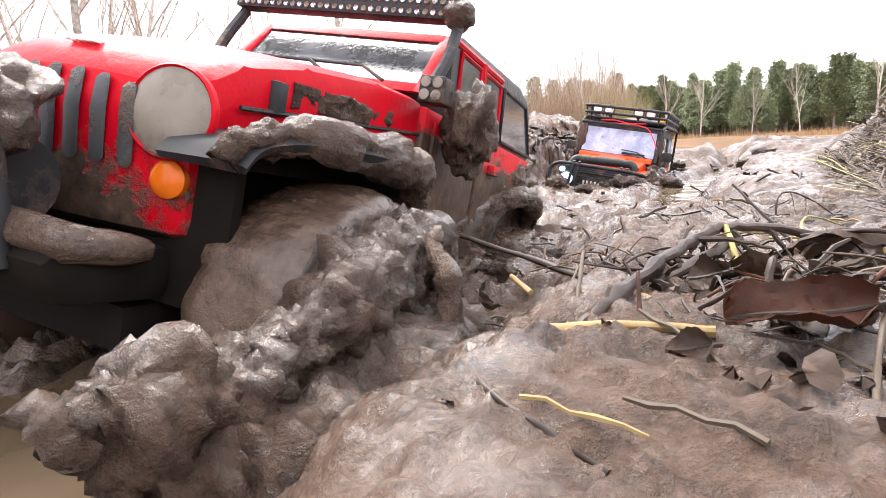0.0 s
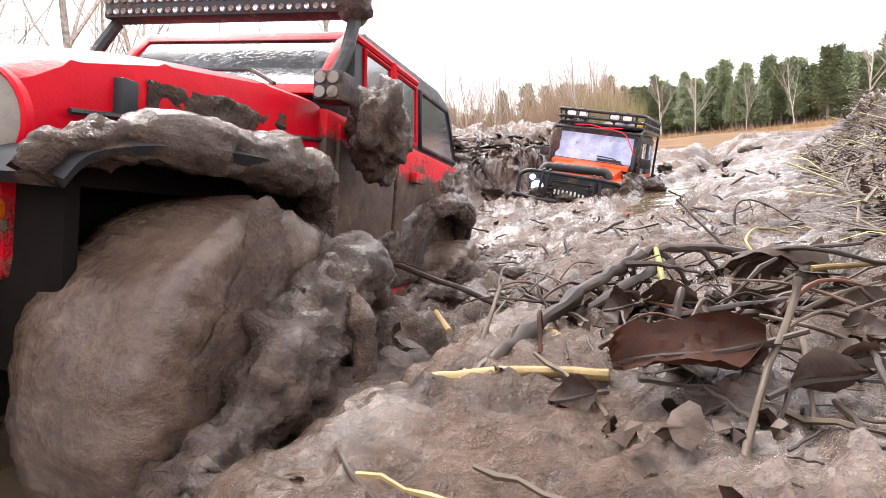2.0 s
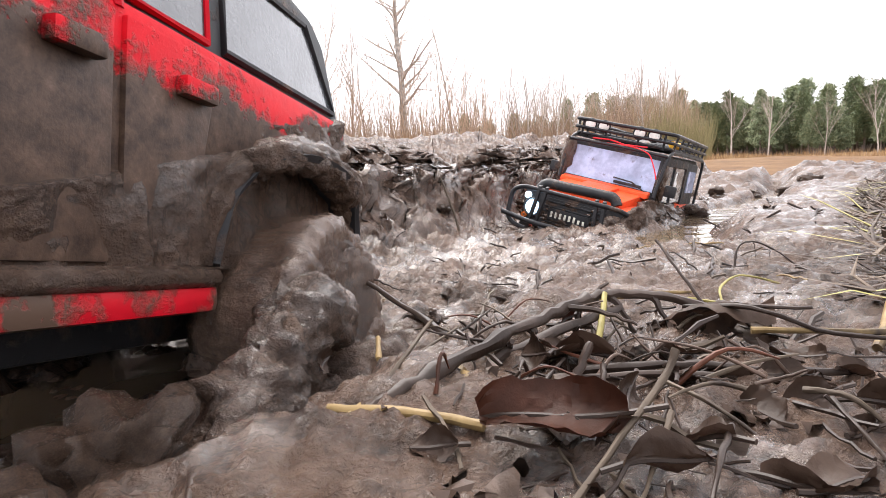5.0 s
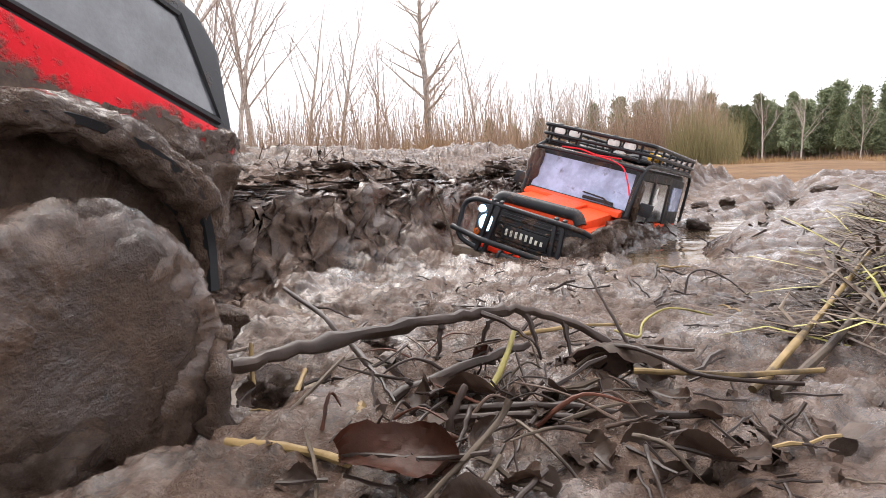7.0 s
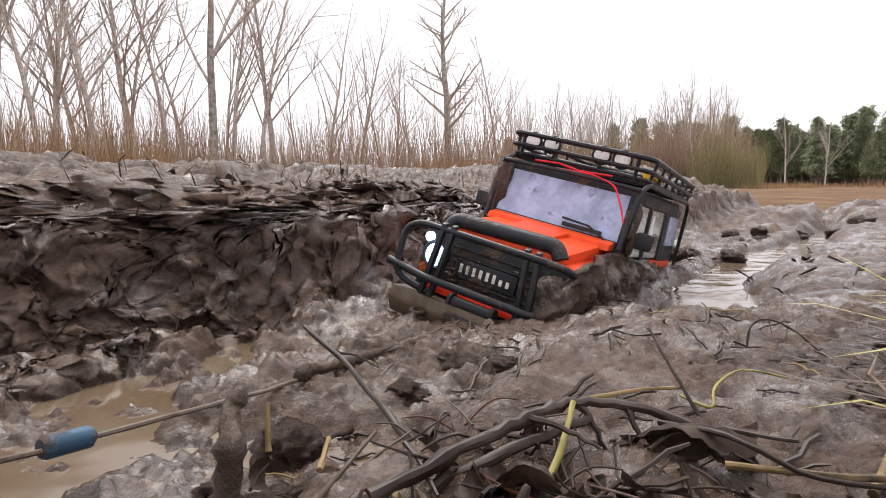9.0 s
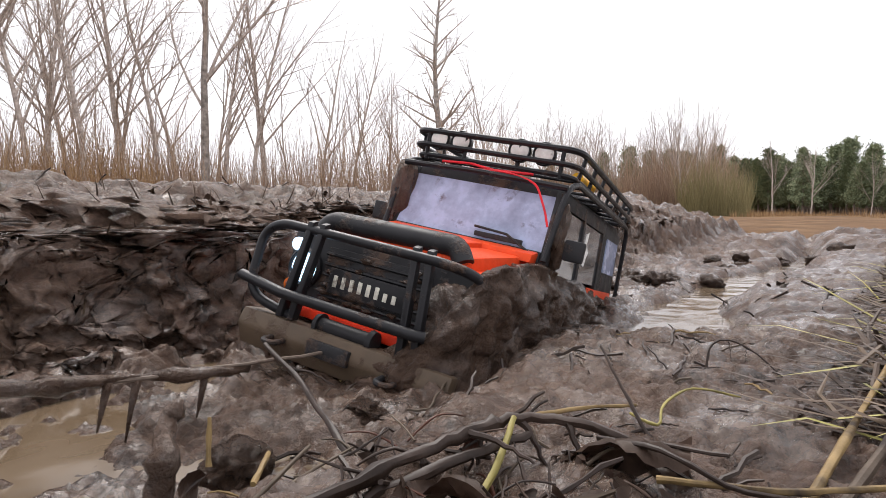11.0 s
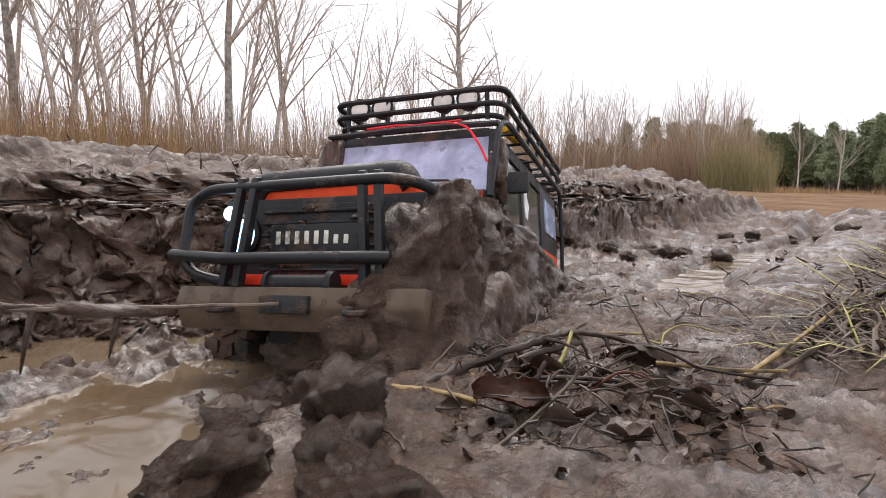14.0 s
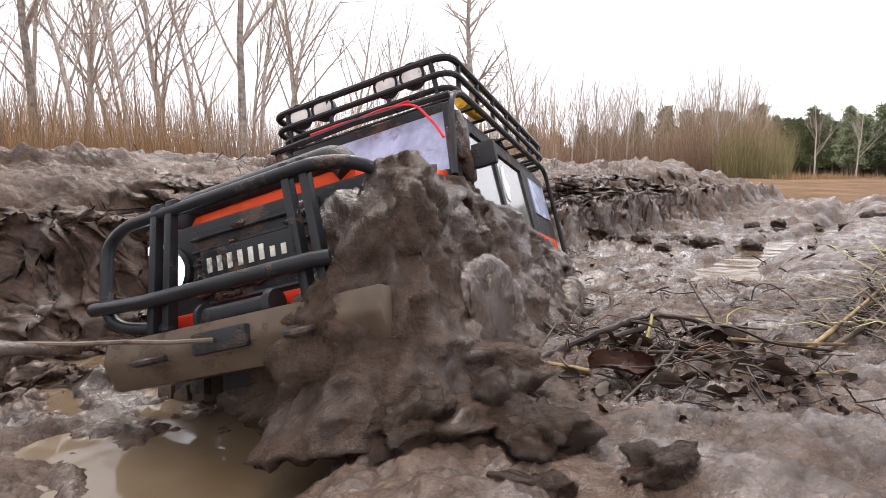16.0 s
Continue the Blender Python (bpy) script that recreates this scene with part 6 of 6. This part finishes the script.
LITTER = island_material("heap_litter", [(0.15, (0.030, 0.019, 0.013)), (0.5, (0.065, 0.044, 0.031)), (0.85, (0.15, 0.11, 0.075))], 0.5, 30)
LITTER_GREEN = island_material("green_reed_litter", [(0.2, (0.17, 0.16, 0.045)), (0.8, (0.42, 0.37, 0.13))], 0.5, 30)
stuff_mesh("heap_litter", "tangle of dark dead stems on the mud heap", LITTER, heap_stems(3600, 5, 0.0019, (0.02, 0.075), 14))
stuff_mesh("reed_litter", "yellow-green reed blades on the mud heap", LITTER_GREEN, heap_stems(240, 6, 0.0017, (0.04, 0.11), 16))


def bank_roots(count, seed):
    rng = random.Random(seed)
    spots = [(rng.uniform(-0.7, 0.9), rng.uniform(0.55, 2.2)) for _ in range(count * 8)]
    s = track_distance(np.array([p[0] for p in spots]), np.array([p[1] for p in spots]))
    keep = [p for p, k in zip(spots, s) if 0.14 < k < 0.5][:count]
    zs = terrain(np.array([p[0] for p in keep]), np.array([p[1] for p in keep]))
    out = []
    for (x, y), z in zip(keep, zs):
        n = rng.uniform(0.012, 0.06)
        d = Vector((rng.gauss(0, 0.6), rng.gauss(-0.5, 0.5), rng.gauss(-0.1, 0.6))).normalized() * n
        out.append(((x, y, float(z) - 0.003), (x + d.x, y + d.y, float(z) + d.z), (0, 0, rng.uniform(-0.2, 0.3) * n), 0.0009 * rng.uniform(0.6, 1.6)))
    return out


stuff_mesh("bank_roots", "fine dark roots and stems in the torn bank", LITTER, bank_roots(700, 9))


# clods of mud lying about
CLODS = {}


RISING = []


def clod(size, seed, x, y, sink=0.35, turn=0.0):
    z = height_at(x, y)
    if seed not in CLODS:
        ob = mesh_object("mud_clod", lump((0, 0, 0), (1, 1, 1), seed, 0.55, 4), MUD_CAKED)
        CLODS[seed] = ob.data
    else:
        ob = new("mud_clod", CLODS[seed])
    tagged(ob, "wet lump of churned mud", "mud clod", "mud clods")
    ob.matrix_basis = pose(x, y, z + size[2] * (1 - 2 * sink) * 0.5, 0, 0, turn) @ Matrix.Diagonal((*size, 1))
    return ob


# these are pushed up out of the ground by the passing wheel
RISING.append(clod((0.030, 0.024, 0.024), 1, -0.010, 0.190, 0.4, 20))
RISING.append(clod((0.022, 0.018, 0.018), 9, 0.030, 0.176, 0.45, 50))
RISING.append(clod((0.020, 0.016, 0.016), 2, 0.026, 0.235, 0.45, 60))
RISING.append(clod((0.020, 0.016, 0.014), 3, -0.012, 0.250, 0.4, 10))
RISING.append(clod((0.026, 0.020, 0.018), 12, -0.030, 0.215, 0.4, 80))
HEAVED = [clod((0.018, 0.014, 0.017), 21, 0.062, 0.215, 0.4, 20), clod((0.026, 0.018, 0.014), 22, 0.040, 0.150, 0.4, 70), clod((0.023, 0.017, 0.013), 23, 0.092, 0.155, 0.4, 130), clod((0.016, 0.013, 0.012), 24, 0.020, 0.205, 0.4, 40), clod((0.018, 0.015, 0.014), 25, 0.075, 0.180, 0.4, 95)]
clod((0.018, 0.012, 0.010), 4, 0.050, 0.340, 0.4, 40)
clod((0.016, 0.012, 0.012), 5, 0.030, 0.385, 0.4, 70)
clod((0.013, 0.009, 0.007), 6, 0.095, 0.110, 0.4, 15)
clod((0.016, 0.012, 0.008), 7, 0.190, 0.066, 0.45, 0)
clod((0.014, 0.010, 0.009), 8, 0.140, 0.120, 0.4, 30)
rng = random.Random(91)
for k in range(12):
    x, y = rng.uniform(-0.02, 0.14), rng.uniform(0.24, 0.62)
    q = rng.uniform(0.004, 0.010)
    clod((q * rng.uniform(1, 1.9), q, q * 0.7), 100 + k % 7, x, y, 0.55, rng.uniform(0, 360))
for k in range(26):
    t = rng.random()
    x, y = 0.2 + 0.75 * t + rng.uniform(-0.1, 0.1), 1.0 + 0.95 * t + rng.uniform(-0.1, 0.25)
    q = rng.uniform(0.008, 0.022)
    clod((q * rng.uniform(1, 1.6), q, q * 0.7), 100 + k % 7, x, y, 0.4, rng.uniform(0, 360))
rng = random.Random(92)
spots = [(rng.uniform(-0.65, 0.35), rng.uniform(0.45, 1.4)) for _ in range(1500)]
reach = track_distance(np.array([p[0] for p in spots]), np.array([p[1] for p in spots]))
near_bank = [p for p, k in zip(spots, reach) if 0.11 < k - 0.13 * (1 - float(smooth(0.42, 0.80, p[1]))) < 0.42]
for k, (x, y) in enumerate(near_bank[:24]):
    q = rng.uniform(0.005, 0.013)
    clod((q * rng.uniform(1, 1.7), q, q * rng.uniform(0.6, 0.9)), 100 + k % 7, x, y, 0.55, rng.uniform(0, 360))


# ---- what moves ----
RED_ROWS = [
    (0.0, -0.061, 0.526, -0.097, -11.2, -7.7, -110.3),
    (1.5, -0.071, 0.503, -0.091, -9.5, -7.2, -106.1),
    (2.2, -0.075, 0.472, -0.087, -7.6, -7.9, -104.5),
    (3.0, -0.067, 0.441, -0.082, -1.0, -7.5, -103.3),
    (4.2, -0.086, 0.325, -0.064, 0.5, -8.0, -102.0),
    (5.5, -0.108, 0.212, -0.041, -0.8, -10.4, -98.5),
    (6.0, -0.112, 0.205, -0.040, -1.0, -10.6, -101.4),
    (6.5, -0.124, 0.178, -0.018, 1.5, -15.0, -105.0),
    (7.0, -0.141, 0.142, 0.014, 4.8, -21.5, -109.6),
    (7.4, -0.166, 0.135, -0.018, 7.5, -12.0, -112.4),
    (7.6, -0.170, 0.103, -0.023, 4.2, -8.2, -113.9),
    (7.8, -0.192, 0.090, -0.016, -1.0, -8.7, -114.6),
    (8.0, -0.223, 0.094, -0.010, -4.0, -9.0, -116.4),
    (8.2, -0.246, 0.092, -0.005, -4.0, -9.5, -117.0),
    (8.8, -0.210, -0.010, -0.020, 3.0, -10.0, -119.0),
    (10.0, -0.420, -0.110, 0.010, -2.0, -6.0, -140.0),
    (12.0, -0.590, -0.160, 0.045, 0.0, -5.0, -150.0),
    (14.0, -0.720, -0.210, 0.050, 0.0, -3.0, -154.0),
    (16.0, -0.830, -0.250, 0.055, 0.0, -3.0, -156.0),
]
ORANGE_ROWS = [
    (0.0, 0.442, 1.554, -0.157, -11.1, -1.2, -115.4),
    (1.5, 0.407, 1.496, -0.154, -13.0, -1.5, -115.2),
    (3.0, 0.372, 1.438, -0.152, -14.6, -1.9, -115.2),
    (5.5, 0.292, 1.259, -0.152, -14.7, -3.2, -117.0),
    (7.0, 0.235, 1.148, -0.146, -16.0, -4.0, -114.9),
    (8.0, 0.184, 1.026, -0.142, -15.0, -4.9, -113.3),
    (10.5, 0.103, 0.847, -0.131, -13.9, -6.6, -107.3),
    (11.0, 0.086, 0.782, -0.128, -11.4, -8.7, -106.9),
    (12.0, 0.059, 0.706, -0.125, -7.7, -10.9, -105.1),
    (13.0, 0.043, 0.631, -0.116, -0.8, -12.0, -102.5),
    (14.0, 0.034, 0.574, -0.114, 3.8, -12.3, -100.2),
    (15.0, 0.015, 0.490, -0.100, 12.6, -10.6, -101.0),
    (16.0, -0.003, 0.427, -0.103, 14.8, -10.9, -101.2),
]


def between(rows, t):
    for a, b in zip(rows, rows[1:]):
        if t <= b[0]:
            k = (t - a[0]) / (b[0] - a[0])
            return [p + (q - p) * k for p, q in zip(a[1:], b[1:])]
    return list(rows[-1][1:])


def motions():
    walk(red, [(r[0], pose(*r[1:])) for r in RED_ROWS])
    walk(orange, [(r[0], pose(*r[1:])) for r in ORANGE_ROWS])
    times = [k * 0.5 for k in range(33)]
    # the ridge is left behind by the wheel and sinks back
    slides = ((0.0, 0.0, 0.0, 0), (0.8, -0.020, 0.0, 3), (1.5, -0.038, 0.0, 8), (2.2, -0.056, 0.0, 14), (3.0, -0.078, -0.002, 18), (4.2, -0.200, -0.016, 18), (5.5, -0.310, -0.050, 18), (7.0, -0.380, -0.12, 18))
    rows = [(t, pose(*between(RED_ROWS, t)) @ pose(dx, 0, dz + 0.13 * math.sin(radians(dip)), 0, dip, 0)) for t, dx, dz, dip in slides]
    walk(ridge, rows + [(16.0, rows[-1][1])])
    for wheels, speed, x, y, z in ((red_wheels, 95.0, 0.157, 0.096, 0.080), (orange_wheels, 85.0, 0.162, 0.096, 0.058)):
        for ob, (sx, sy) in zip(wheels, ((1, 1), (1, -1), (-1, 1), (-1, -1))):
            walk(ob, [(t, pose(sx * x, sy * y, z - (0.012 if wheels is red_wheels and sx < 0 else 0), 0, speed * t, 0)) for t in times])
    rows = []
    for t in times:
        a = pose(*between(ORANGE_ROWS, t)) @ Vector((0.281, -0.004, 0.086))
        b = pose(*between(RED_ROWS, t)) @ Vector((-0.272, 0.020, 0.073))
        rows.append((t, Matrix.Translation(a) @ (b - a).to_track_quat("X", "Z").to_matrix().to_4x4()))
    walk(rope, rows)
    # the passing wheel levers the branch up for a moment
    hinge = Vector((0.212, 0.358, 0.011))
    walk(branch, [(t, Matrix.Translation(hinge) @ pose(0, 0, 0, 0, a, 0) @ Matrix.Translation(-hinge)) for t, a in ((0.0, 0), (6.3, 0), (6.6, 2), (6.9, 13), (7.1, 12), (7.4, 0), (16.0, 0))])
    # and presses clods out of the mud
    early = lambda k: ((0.0, -0.05), (3.0 + 0.2 * k, -0.05), (4.6 + 0.1 * k, 0.0), (8.5, 0.0), (11.0, -0.014), (16.0, -0.022))
    late = lambda k: ((0.0, -0.07), (11.5 + 0.2 * k, -0.07), (13.6 + 0.15 * k, 0.0), (16.0, 0.003))
    for clods, course in ((RISING, early), (HEAVED, late)):
        for k, ob in enumerate(clods):
            x, y, z = ob.location
            turn = math.degrees(ob.rotation_euler.z)
            walk(ob, [(t, pose(x, y, z + dz, 0, 0, turn)) for t, dz in course(k)])


motions()
